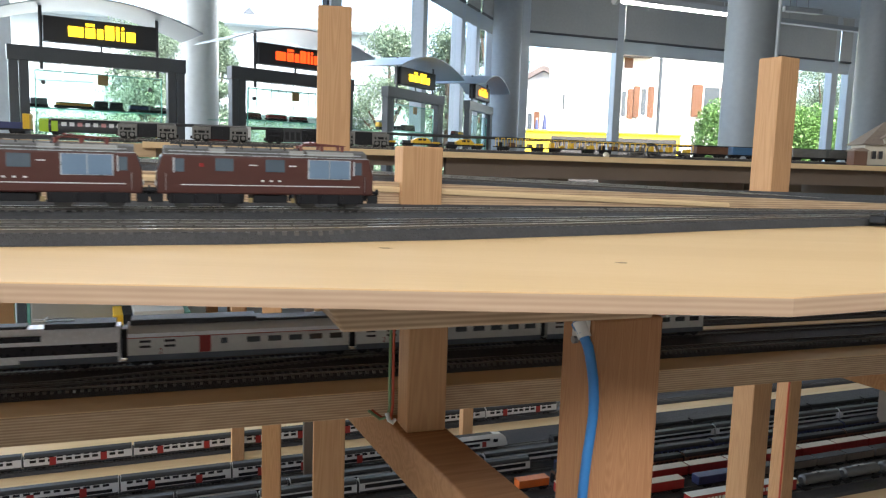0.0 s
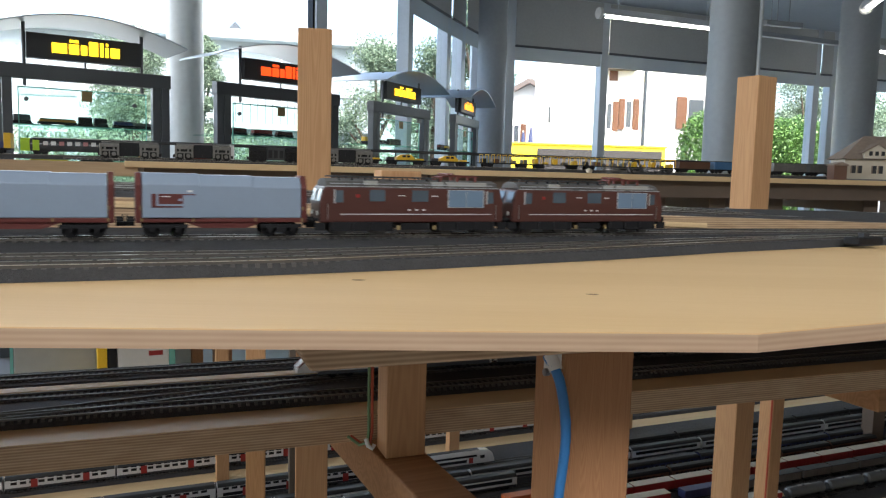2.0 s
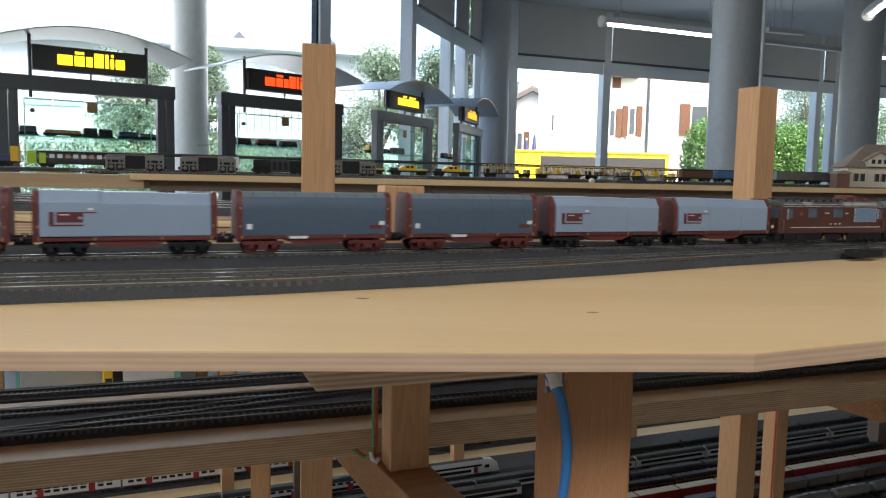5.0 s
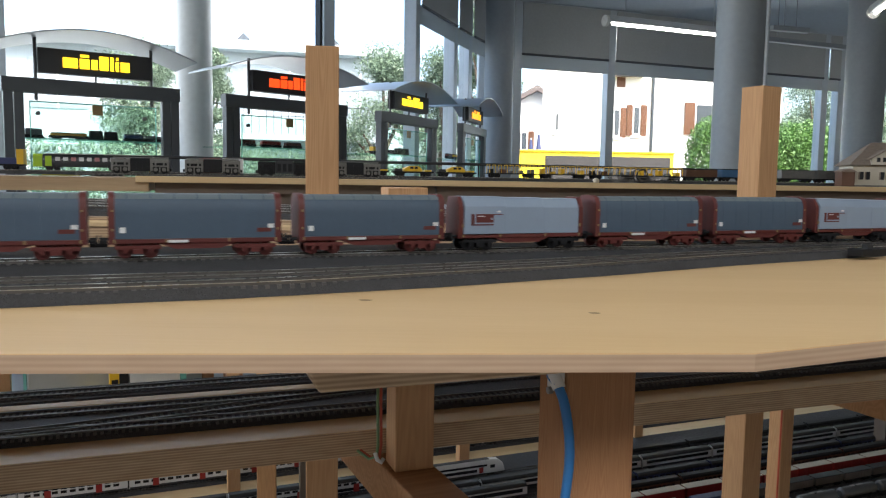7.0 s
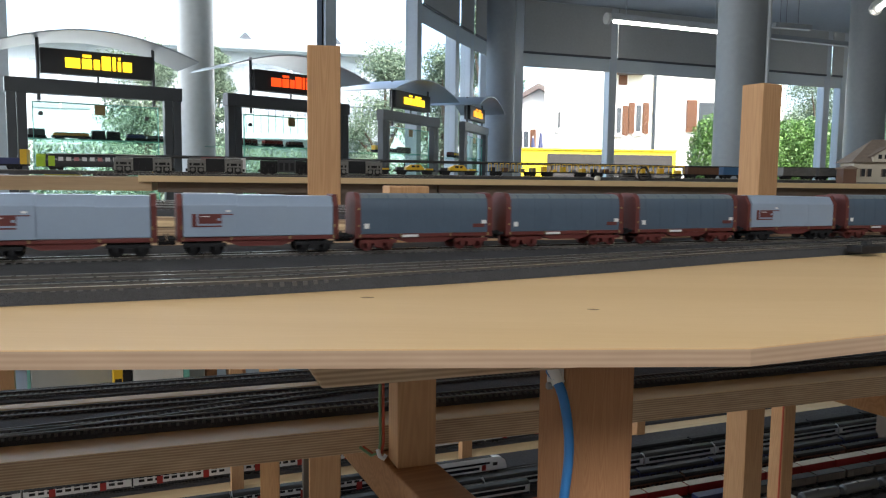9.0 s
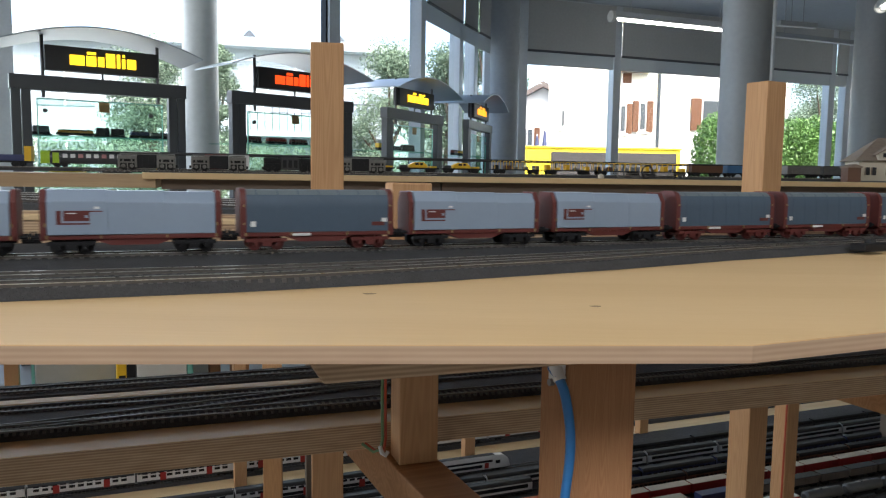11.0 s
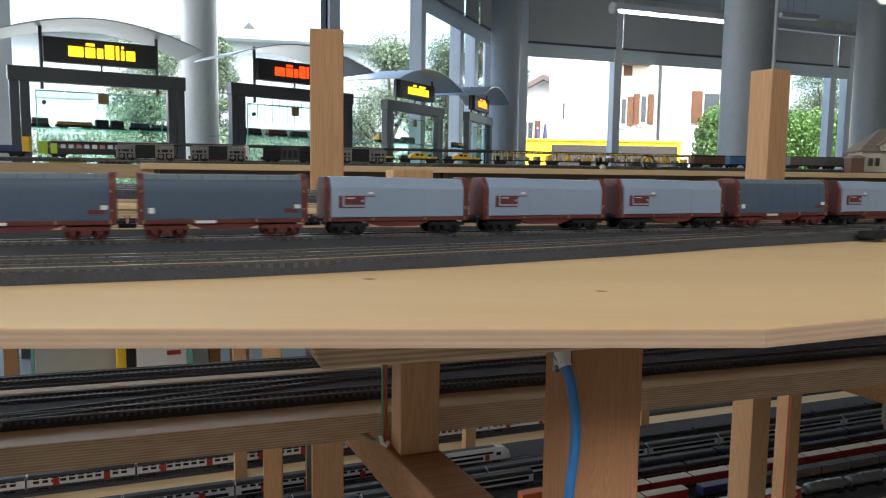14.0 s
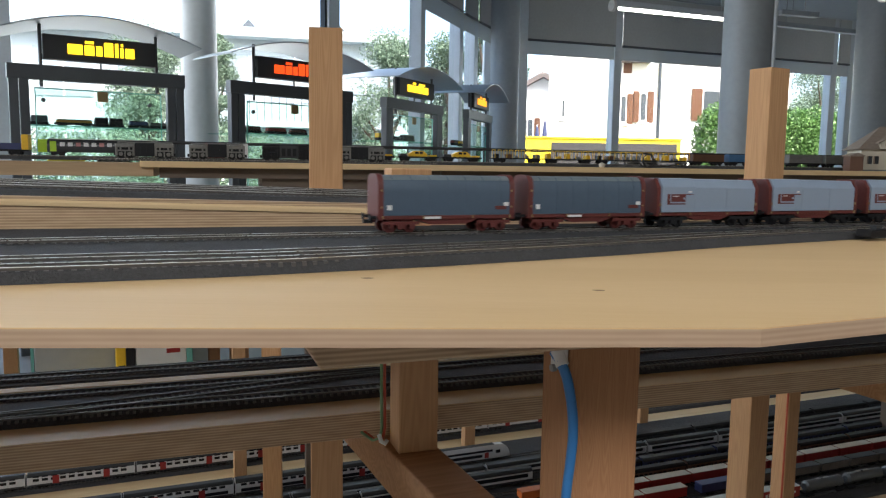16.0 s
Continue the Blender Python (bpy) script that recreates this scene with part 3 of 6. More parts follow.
bm = bmesh.new()
prev = None
for s in (-0.55, 1.42):
    top = ramp_z(s)
    ring = [bm.verts.new(p) for p in ((s, 0, 0.9882), (s, 0, max(top, 0.9905)), (s, 0.28, max(top, 0.9905)), (s, 0.28, 0.9882))]
    if prev:
        for q in range(4):
            j = (q + 1) % 4
            bm.faces.new((prev[q], ring[q], ring[j], prev[j]))
    prev = ring
    bm.faces.new(ring)
part("laminated_core", bm, PLY_LAYERS, ramp, "layered wooden edge")
bm = bmesh.new()
ra = [bm.verts.new((s, n, ramp_z(s) + 0.0008)) for s in (-0.55, 0.74) for n in (0.0, 0.014)]
rb = [bm.verts.new((v.co.x, v.co.y, v.co.z - 0.0006)) for v in ra]
for f in ((ra[0], ra[1], ra[3], ra[2]), (rb[0], rb[1], rb[3], rb[2]), (ra[0], ra[2], rb[2], rb[0]), (ra[1], ra[3], rb[3], rb[1])):
    bm.faces.new(f)
part("pale_margin", bm, PINE_TOP, ramp, "pale bare wooden margin")
# rounded top edge; the highlight along it is put in as paler wood
bm = bmesh.new()
prev = None
for s in (-0.55, 0.70):
    a = ramp_z(s)
    ring = [bm.verts.new(p) for p in ((s, -0.0018, a - 0.0045), (s, -0.0018, a - 0.0012), (s, -0.0006, a + 0.0007), (s, -0.0001, a + 0.0007), (s, -0.0001, a - 0.0045))]
    if prev:
        for q in range(5):
            j = (q + 1) % 5
            bm.faces.new((prev[q], ring[q], ring[j], prev[j]))
    prev = ring
part("nosing", bm, PINE_TOP, ramp, "rounded top edge, its highlight drawn in paler wood")
bm = bmesh.new()
prev = None
for s in (-0.55, 0.74, 1.42):
    a = max(ramp_z(s), 0.9905)
    b = a + 0.0081
    ring = [bm.verts.new(p) for p in ((s, 0.013, a), (s, 0.021, b), (s, 0.265, b), (s, 0.273, a))]
    if prev:
        for q in range(4):
            j = (q + 1) % 4
            bm.faces.new((prev[q], ring[q], ring[j], prev[j]))
    prev = ring
part("foam_bed", bm, BALLAST, ramp, "grey foam ballast")
for n in (0.055, 0.12, 0.185, 0.24):
    track([RAMP @ Vector((s, n, max(ramp_z(s), 0.9905) + 0.011)) for s in (-0.5, -0.2, 0.1, 0.4, 0.7, 1.0, 1.35)], "model track on the sloping ramp board")


def post(name, x, y, deg, w, d, z0, z1, label, bevel=0.0015, material=None):
    bm = bmesh.new()
    bx(bm, -w / 2, w / 2, -d / 2, d / 2, z0, z1)
    return tagged(link(name, bm, material or FIR, None, "", pose(x, y, 0, 0, 0, deg), bevel), label, "post", "timber posts")


post("timber_post", -0.160, 1.030, 8, 0.043, 0.043, 0, 1.226, "tall square planed fir post behind the ramp")
post("timber_post", 0.524, 1.285, 30, 0.046, 0.042, 0, 1.216, "tall square planed fir post at the deck's rear edge")
post("timber_post", -0.036, 0.752, 20, 0.040, 0.028, 0.9885, 1.049, "short fir post stub beside the ramp board")

# support below the deck near the camera
bp = thing("deck_support_post", pose(0.080, 0.408, 0, 0, 0, 22), "planed fir post with blue cable carrying the deck", "post", "timber posts")
boxes("post", [(-0.020, 0.023, -0.014, 0.014, 0, 0.9615)], FIR_FINE, bp, "", 0.0015)
bm = bmesh.new()
cpts = smooth_line([(-0.0270, -0.010, 0.9595), (-0.0262, -0.0150, 0.9555), (-0.0240, -0.0175, 0.9490), (-0.0216, -0.0175, 0.9400), (-0.0197, -0.0175, 0.9295), (-0.0189, -0.0175, 0.9175), (-0.0197, -0.0175, 0.9060), (-0.0212, -0.0175, 0.8930), (-0.0222, -0.0175, 0.880), (-0.0228, -0.0175, 0.865), (-0.0230, -0.0175, 0.84), (-0.0230, -0.0175, 0.80), (-0.0230, -0.0175, 0.72), (-0.0228, -0.0175, 0.6), (-0.0215, -0.0175, 0.02)], 0.004)
sweep(bm, cpts, 0.0026, 10)
part("blue_cable", bm, BLUE_CABLE, bp, "blue plastic cable", smooth=True)
bm = bmesh.new()
cyl(bm, (-0.0262, -0.0115, 0.9605), (-0.0252, -0.0158, 0.9535), 0.0034, 14)
bx(bm, -0.0270, -0.0205, -0.013, -0.007, 0.9525, 0.961)
part("cable_clip", bm, CLIP_WHITE, bp, "white plastic cable clip", smooth=True)
bm = bmesh.new()
cyl(bm, (-0.0290, -0.0110, 0.9515), (-0.0265, -0.0110, 0.9515), 0.0019, 10)
part("clip_nail", bm, STEELY, bp, "bright nail head")

bm = bmesh.new()
prism(bm, [(-0.060, 0.9797), (0.100, 0.9797), (0.100, 0.9655), (-0.052, 0.9655)], 0.0, 0.055, "y")
tagged(link("deck_batten", bm, PLY_LAYERS, None, "", pose(0.0, 0.344, 0, 0, 0, 20), 0.0012), "fir batten screwed under the deck edge", "batten")

# ---- the middle deck ----
MZ = 0.825
mid = thing("middle_deck", MID, "laminated wooden middle deck with pale bare margin", "board")
boxes("laminated_core", [(-0.95, 4.6, 0.0, 0.197, MZ - 0.0245, MZ - 0.001)], PLY_LAYERS, mid, "layered wooden edge", 0.001)
boxes("face_veneer", [(-0.95, 4.6, 0.0, 0.197, MZ - 0.0009, MZ)], PINE_TOP, mid)


def mid_xy(s, n):
    return xy(MID, s, n)


SS = (-0.9, -0.4, 0.0, 0.4, 0.8, 1.6, 4.5)
foam_strip("track_bed", [mid_xy(s, 0.039) for s in SS], [mid_xy(s, 0.124) for s in SS], MZ + 0.0003, MZ + 0.0060, BALLAST_DARK, "dark foam ballast strip on the middle deck")
foam_strip("track_bed", [mid_xy(s, 0.1405) for s in SS], [mid_xy(s, 0.196) for s in SS], MZ + 0.0003, MZ + 0.0090, BALLAST_DARK, "dark foam ballast strip at the middle deck's rear")
MR = MZ + 0.0085
boxes("divider_strip", [(-0.95, 4.5, 0.1245, 0.1400, MZ + 0.0002, MZ + 0.0090)], PINE_TOP, mid, "pale wooden strip between the track beds", 0.0006)
for n in (0.053, 0.113):
    track(along(MID, -0.9, 4.5, n, MR), "model track on the middle deck")
track([MID @ Vector(p) for p in ((-0.55, 0.0535, MR), (-0.36, 0.057, MR), (-0.2, 0.079, MR), (-0.04, 0.104, MR), (0.1, 0.1125, MR))], "crossover track between two middle deck tracks")
for n in (0.170,):
    track(along(MID, -0.9, 4.5, n, MZ + 0.0118), "model track at the middle deck's rear")

# bracket arm and post in front of the middle deck
post("timber_post", -0.0245, 0.674, 20, 0.036, 0.030, 0.8005, 0.9797, "short fir post between bracket arm and upper deck")
wp = thing("wire_pair", pose(-0.0497, 0.655, 0, 0, 0, 20), "red and green wires along the post in a white clip", "wire")
for k, (mm, nm) in enumerate(((WIRE_RED, "red_wire"), (WIRE_GREEN, "green_wire"))):
    bm = bmesh.new()
    x = 0.0005 - 0.0028 * k
    sweep(bm, [(x, 0, 0.979), (x, 0, 0.86), (x + 0.0005, 0, 0.825), (x - 0.001, 0, 0.815), (x - 0.006, 0.006, 0.8115), (x - 0.014, 0.016, 0.8165)], 0.0013, 8)
    part(nm, bm, mm, wp, smooth=True)
bm = bmesh.new()
sweep(bm, [(-0.0045, -0.001, 0.819), (-0.003, -0.0025, 0.813), (0.0005, -0.0025, 0.8105), (0.003, -0.001, 0.813)], 0.0019, 8)
part("clip", bm, CLIP_WHITE, wp, "white plastic cable clip", smooth=True)

def bracket_arm(x, y, deg, n0, n1):
    ob = thing("bracket_arm", pose(x, y, 0, 0, 0, deg), "horizontal fir bracket arm under the middle deck", "bracket", "bracket arms")
    bm = bmesh.new()
    bx(bm, -0.022, 0.022, n0, n1, 0.760, 0.8002)
    part("beam", bm, FIR_X, ob, "", 0.0015)
    for n in (n0 + 0.02, n1 - 0.03):
        bm = bmesh.new()
        cyl(bm, (-0.008, n, 0.7597), (-0.008, n, 0.7585), 0.0032, 12)
        part("screw_head", bm, STEELY, ob, "bright screw head")


bracket_arm(-0.040, 0.705, 24, -0.42, 0.28)
bracket_arm(0.575, 0.985, 24, -0.03, 0.24)


# ---- the bottom deck ----
BZ = 0.12
low = thing("bottom_deck", LOW, "wooden bottom deck holding many parallel storage tracks", "board")
for n0, n1 in ((1.05, 1.6075), (1.6085, 2.2895), (2.2905, 2.95)):
    boxes("board", [(-2.2, 5.2, n0, n1, BZ - 0.025, BZ)], PINE_TOP, low)
ROWS = (1.555, 1.665, 1.735, 1.80, 1.865, 1.92, 1.977, 2.045, 2.113, 2.361, 2.43)
for a, b in ((1.625, 2.245), (2.335, 2.47), (1.50, 1.592)):
    foam_strip("track_bed", [xy(LOW, s, a) for s in (-2.0, 0, 2, 5)], [xy(LOW, s, b) for s in (-2.0, 0, 2, 5)], BZ + 0.0003, BZ + 0.0076, BALLAST_DARK, "dark foam ballast strip on the bottom deck")
for n in ROWS + (2.62, 2.75, 2.88):
    track(along(LOW, -1.8, 5.0, n, BZ + 0.0105), "storage track on the bottom deck", pitch=0.012)

for x, y, d, w, z1, lb in ((-0.611, 2.205, 22, 0.036, 0.798, "far fir post standing on the bottom deck"), (0.077, 2.447, 22, 0.036, 0.798, "far fir post standing on the bottom deck"), (0.721, 2.735, 22, 0.036, 0.798, "far fir post standing on the bottom deck"),
                          (-0.375, 1.62, 10, 0.040, 0.95, "fir post with screw holes behind the middle deck"), (0.714, 1.56, 30, 0.036, 0.80, "square fir post with red wire below the middle deck")):
    post("timber_post", x, y, d, w, w * 0.9, 0.0 if y < 1.5 else BZ + 0.0003, z1, lb)
for zz, xx in ((0.52, -0.381), (0.47, -0.366)):
    bm = bmesh.new()
    cyl(bm, (xx, 1.602, zz), (xx, 1.5985, zz), 0.006, 12)
    tagged(link("screw", bm, STEELY), "bright screw head in a fir post", "screw", "screws")
bm = bmesh.new()
sweep(bm, [(0.7015, 1.532, 0.79), (0.7005, 1.532, 0.4), (0.7015, 1.532, 0.14)], 0.002, 6)
tagged(link("red_wire", bm, WIRE_RED, smooth=True), "red wire running down a fir post", "wire")


# ---- rolling stock ----
MOVING = []


def bogie_boxes(x, half, zt):
    """Side frame boxes of one bogie, both sides."""
    out = []
    for y in (-1, 1):
        a, b = sorted((y * 0.0135, y * 0.0155))
        out.append((x - half, x + half, a, b, 0.0068, zt))
        out.append((x - 0.0035, x + 0.0035, a - 0.0004, b + 0.0004, 0.0035, 0.0068))
        for k in (-0.0085, 0.0085):
            out.append((x + k - 0.0016, x + k + 0.0016, a - 0.0006, b + 0.0006, 0.0040, 0.0080))
    return out


def add_bogie(parent, x, half, material, zt=0.0095, axle=0.0085):
    bg = boxes("bogie", bogie_boxes(x, half, zt) + [(x - 0.004, x + 0.004, -0.012, 0.012, 0.006, zt + 0.002)], material, parent)
    for k in (-axle, axle):
        bm = bmesh.new()
        for y in (-0.0095, 0.0095):
            cyl(bm, (x + k, y - 0.0013, 0.0055), (x + k, y + 0.0025, 0.0055), 0.0055, 18)
        cyl(bm, (x + k, -0.009, 0.0055), (x + k, 0.009, 0.0055), 0.0014, 8)
        part("wheelset", bm, BLACK if material is BLACK else WAGON_RED, bg, smooth=True)
    return bg


def buffers(parent, x0, x1, material, z=0.0125):
    for x, d in ((x0, -1), (x1, 1)):
        for y in (-0.010, 0.010):
            bm = bmesh.new()
            cyl(bm, (x, y, z), (x + d * 0.0045, y, z), 0.0012, 8)
            cyl(bm, (x + d * 0.0045, y, z), (x + d * 0.0055, y, z), 0.0028, 12)
            part("buffer", bm, material, parent)
        boxes("coupler", [(min(x, x + d * 0.0075), max(x, x + d * 0.0075), -0.002, 0.002, 0.0075, 0.0105)], BLACK, parent)


def locomotive():
    ob = thing("brown_locomotive", t1(0), "dark brown electric model locomotive with grey roof", "locomotive", "goods train")
    h = 0.0785
    bm = bmesh.new()
    prof = [(-h, 0.0105), (-h, 0.026), (-h + 0.0035, 0.0385), (h - 0.0035, 0.0385), (h, 0.026), (h, 0.0105)]
    prism(bm, prof, -0.0165, 0.0165, "y")
    part("body", bm, LOCO_BROWN, ob, "dark brown painted body", 0.0012)
    bm = bmesh.new()
    prism(bm, [(-0.0158, 0.0386), (-0.0125, 0.0425), (-0.004, 0.0445), (0.004, 0.0445), (0.0125, 0.0425), (0.0158, 0.0386)], -h + 0.005, h - 0.005, "x")
    part("roof", bm, LOCO_ROOF, ob, "grey roof", 0.0004)
    for y in (-0.0085, 0.0085):
        boxes("roof_walkway", [(-h + 0.010, 0.018, y - 0.0016, y + 0.0016, 0.0455, 0.0466)], COACH_GREY, ob)
        boxes("roof_pipe", [(-h + 0.008, h - 0.010, y * 1.75 - 0.0004, y * 1.75 + 0.0004, 0.0404, 0.0411)], WIN_FRAME, ob, "bright roof pipe")
        for k in range(9):
            x = -h + 0.016 + k * 0.0105
            boxes("walkway_bracket", [(x, x + 0.001, y - 0.001, y + 0.001, 0.0425, 0.0455)], BLACK, ob)
    for f0, f1 in ((0.225, 0.295), (0.59, 0.655), (0.675, 0.90)):
        boxes("roof_hatch", [(-h + f0 * 2 * h, -h + f1 * 2 * h, -0.0152, -0.0090, 0.0398, 0.0432)], ROOF_PALE, ob, "pale roof hatch", 0.0003)
    bm = bmesh.new()
    for y in (-0.006, 0.006):
        cyl(bm, (0.026, y, 0.0478), (0.058, y * 1.2, 0.0478), 0.0006, 6)
        cyl(bm, (0.058, y * 1.2, 0.0478), (0.030, y * 1.2, 0.0494), 0.0005, 6)
    cyl(bm, (0.030, -0.011, 0.0496), (0.030, 0.011, 0.0496), 0.0009, 8)
    cyl(bm, (0.034, -0.011, 0.0496), (0.034, 0.011, 0.0496), 0.0009, 8)
    cyl(bm, (0.026, -0.007, 0.0475), (0.026, 0.007, 0.0475), 0.0008, 8)
    part("pantograph", bm, PANTO, ob, "folded red pantograph")
    for x in (0.024, 0.040, 0.056):
        for y in (-0.007, 0.007):
            bm = bmesh.new()
            cyl(bm, (x, y, 0.0430), (x, y, 0.0474), 0.0013, 8)
            part("insulator", bm, PANTO, ob)
    for side in (-1, 1):
        def plate(name, x0, x1, z0, z1, material, proud=0.0003, lb=""):
            a, b = sorted((side * 0.0164, side * (0.0165 + proud)))
            return boxes(name, [(x0, x1, a, b, z0, z1)], material, ob, lb)
        L0 = -h

        def fx(f):
            return L0 + f * 2 * h
        plate("louvre_frame", fx(0.675), fx(0.885), 0.0225, 0.0370, WIN_FRAME, 0.0003, "bright frame")
        plate("louvre_panel", fx(0.682), fx(0.778), 0.0230, 0.0365, LOUVRE, 0.0006, "blue-grey louvre panel")
        plate("louvre_panel", fx(0.782), fx(0.878), 0.0230, 0.0365, LOUVRE, 0.0006, "blue-grey louvre panel")
        for f0, f1 in ((0.25, 0.33), (0.475, 0.565)):
            plate("side_window", fx(f0), fx(f1), 0.0272, 0.0362, WIN_BLUE, 0.0003, "window with painted sky reflection")
        for f0, f1 in ((0.075, 0.115), (0.905, 0.94)):
            plate("cab_window", fx(f0), fx(f1), 0.0262, 0.0355, WIN_BLUE, 0.0003)
            plate("cab_window_frame", fx(f0 - 0.008), fx(f0), 0.0255, 0.0362, WIN_FRAME, 0.0005)
        plate("white_stripe", fx(0.10), fx(0.93), 0.0168, 0.0174, WHITE, 0.0003, "thin white stripe")
        for f in (0.455, 0.495, 0.535):
            plate("lettering_bar", fx(f), fx(f + 0.015), 0.0200, 0.0212, WHITE, 0.0003)
        plate("number_bar", fx(0.40), fx(0.44), 0.0315, 0.0322, WHITE)
        plate("number_bar", fx(0.585), fx(0.62), 0.0315, 0.0322, WHITE)
        plate("emblem", fx(0.18), fx(0.20), 0.0300, 0.0325, RED)
        plate("gutter", fx(0.03), fx(0.97), 0.0383, 0.0389, WIN_FRAME, 0.0005)
        for f in (0.035, 0.955):
            plate("handrail", fx(f), fx(f + 0.0028), 0.013, 0.025, STEELY, 0.0008, "bright handrail")
    for x, d in ((-h, -1), (h, 1)):
        for y in (-0.0085, 0.0085):
            bm = bmesh.new()
            pts = [(x - d * 0.0006, y - 0.0055, 0.0270), (x - d * 0.0006, y + 0.0055, 0.0270), (x - d * 0.0030, y + 0.0050, 0.0362), (x - d * 0.0030, y - 0.0050, 0.0362)]
            a = [bm.verts.new(q) for q in pts]
            b2 = [bm.verts.new((q[0] + d * 0.0008, q[1], q[2])) for q in pts]
            bm.faces.new(a)
            bm.faces.new(b2)
            for q in range(4):
                bm.faces.new((a[q], a[(q + 1) % 4], b2[(q + 1) % 4], b2[q]))
            part("windscreen", bm, WIN_BLUE, ob, "windscreen with painted sky reflection")
            bm = bmesh.new()
            cyl(bm, (x, y, 0.0175), (x + d * 0.001, y, 0.0175), 0.0018, 10)
            part("headlight", bm, WHITE, ob)
    for x in (-0.045, 0.045):
        bg = boxes("bogie", [(x - 0.026, x + 0.026, sy * 0.0150 - 0.0012, sy * 0.0150 + 0.0012, 0.004, 0.0115) for sy in (-1, 1)] + [(x - 0.02, x + 0.02, -0.011, 0.011, 0.006, 0.0115)], BLACK, ob, "black bogie frame")
        for k in (-0.0165, 0.0165):
            bm = bmesh.new()
            for y in (-0.0095, 0.0095):
                cyl(bm, (x + k, y - 0.0015, 0.0075), (x + k, y + 0.0015, 0.0075), 0.0075, 18)
            part("wheelset", bm, RAIL_DARK, bg, smooth=True)
        for k in (-0.024, -0.008, 0.008, 0.024):
            for sy in (-1, 1):
                bm = bmesh.new()
                cyl(bm, (x + k, sy * 0.0160, 0.0045), (x + k, sy * 0.0160, 0.0105), 0.0016, 8)
                part("spring", bm, BLACK, bg)
    boxes("battery_box", [(-0.012, 0.013, -0.0145, 0.0145, 0.0045, 0.0103)], BLACK, ob, "", 0.0006)
    for sx in (-1, 1):
        for sy in (-1, 1):
            boxes("step", [(sx * h - 0.004, sx * h + 0.004, sy * 0.0150 - 0.001, sy * 0.0150 + 0.001, 0.0045, 0.0103)], BLACK, ob)
    for x in (-0.016, 0.015):
        boxes("sand_pipe", [(x, x + 0.003, -0.0160, -0.0153, 0.0045, 0.0080)], BRASS, ob, "brass pipe end")
    buffers(ob, -h, h, BLACK)
    return ob


def wagon_common(ob, hl, frame_m, bogie_m):
    boxes("frame", [(-hl, hl, -0.0150, 0.0150, 0.0108, 0.0140)], frame_m, ob, "red-brown underframe", 0.0004)
    bm = bmesh.new()
    prism(bm, [(-hl * 0.44, 0.0107), (-hl * 0.26, 0.0066), (hl * 0.26, 0.0066), (hl * 0.44, 0.0107)], -0.0140, 0.0140, "y")
    part("belly_girder", bm, frame_m, ob)
    for x in (-0.041, 0.041):
        add_bogie(ob, x, 0.0155, bogie_m)
    buffers(ob, -hl - 0.0005, hl + 0.0005, BLACK)
    for x in (-hl + 0.004, hl - 0.004, -0.022, 0.022):
        boxes("lever", [(x - 0.0006, x + 0.0006, -0.0160, -0.0150, 0.0115, 0.0140)], BRASS, ob, "small brass lever")


def white_wagon():
    ob = thing("hooded_coil_wagon", t1(0), "silver-white telescopic hood wagon with red-brown frame", "goods wagon", "goods train")
    hl = 0.0605
    wagon_common(ob, hl, WAGON_RED, BLACK)

    def hood(x0, x1, grow, name):
        w, t = 0.0150 + grow, 0.0444 + grow
        bm = bmesh.new()
        prism(bm, [(-w, 0.0142), (-w, 0.0365 + grow), (-w + 0.0055, t), (w - 0.0055, t), (w, 0.0365 + grow), (w, 0.0142)], x0, x1, "x")
        return part(name, bm, WAGON_WHITE, ob, "ribbed silver-white steel hood", 0.0005)
    hood(-hl + 0.0045, -0.0175, 0.0014, "hood")
    hood(0.0175, hl - 0.0045, 0.0001, "hood")
    hood(-0.0205, 0.0205, 0.0007, "hood")
    for sy in (-1, 1):
        for x, g in ((-0.0182, 0.0014), (0.0200, 0.0007)):
            a, b = sorted((sy * (0.0149 + g), sy * (0.0152 + g)))
            boxes("hood_lip", [(x, x + 0.0007, a, b, 0.0150, 0.0365)], WAGON_WHITE, ob)
        a, b = sorted((sy * 0.0164, sy * 0.0167))
        c, d = sorted((sy * 0.0167, sy * 0.0169))
        boxes("emblem", [(-0.0455, -0.0290, a, b, 0.0240, 0.0312)], WAGON_RED, ob, "red-brown printed emblem")
        boxes("emblem_bar", [(-0.0440, -0.0375, c, d, 0.0290, 0.0296)], WHITE, ob)
        boxes("emblem_bar", [(-0.0320, -0.0298, c, d, 0.0262, 0.0280)], WAGON_WHITE, ob)
        boxes("emblem_edge", [(-0.0500, -0.0470, a, b, 0.0215, 0.0312)], WAGON_RED, ob)
        boxes("emblem_edge", [(-0.0500, -0.0290, a, b, 0.0215, 0.0226)], WAGON_RED, ob)
        boxes("lettering_bar", [(-0.0290, -0.0205, a, b, 0.0304, 0.0312)], WAGON_RED, ob)
        boxes("lettering_bar", [(-0.0260, -0.0225, a, b, 0.0325, 0.0340)], WHITE, ob)
    for x in (-hl, hl - 0.004):
        bm = bmesh.new()
        prism(bm, [(-0.0150, 0.0105), (-0.0150, 0.0372), (-0.0095, 0.0458), (0.0095, 0.0458), (0.0150, 0.0372), (0.0150, 0.0105)], x, x + 0.004, "x")
        part("end_wall", bm, WAGON_RED, ob, "red-brown end wall", 0.0005)
    for x in (-hl + 0.0028, hl - 0.0040):
        boxes("hood_lock", [(x, x + 0.0012, -0.0160, -0.0149, 0.020, 0.0225)], BRASS, ob, "dull yellow lock")
    return ob


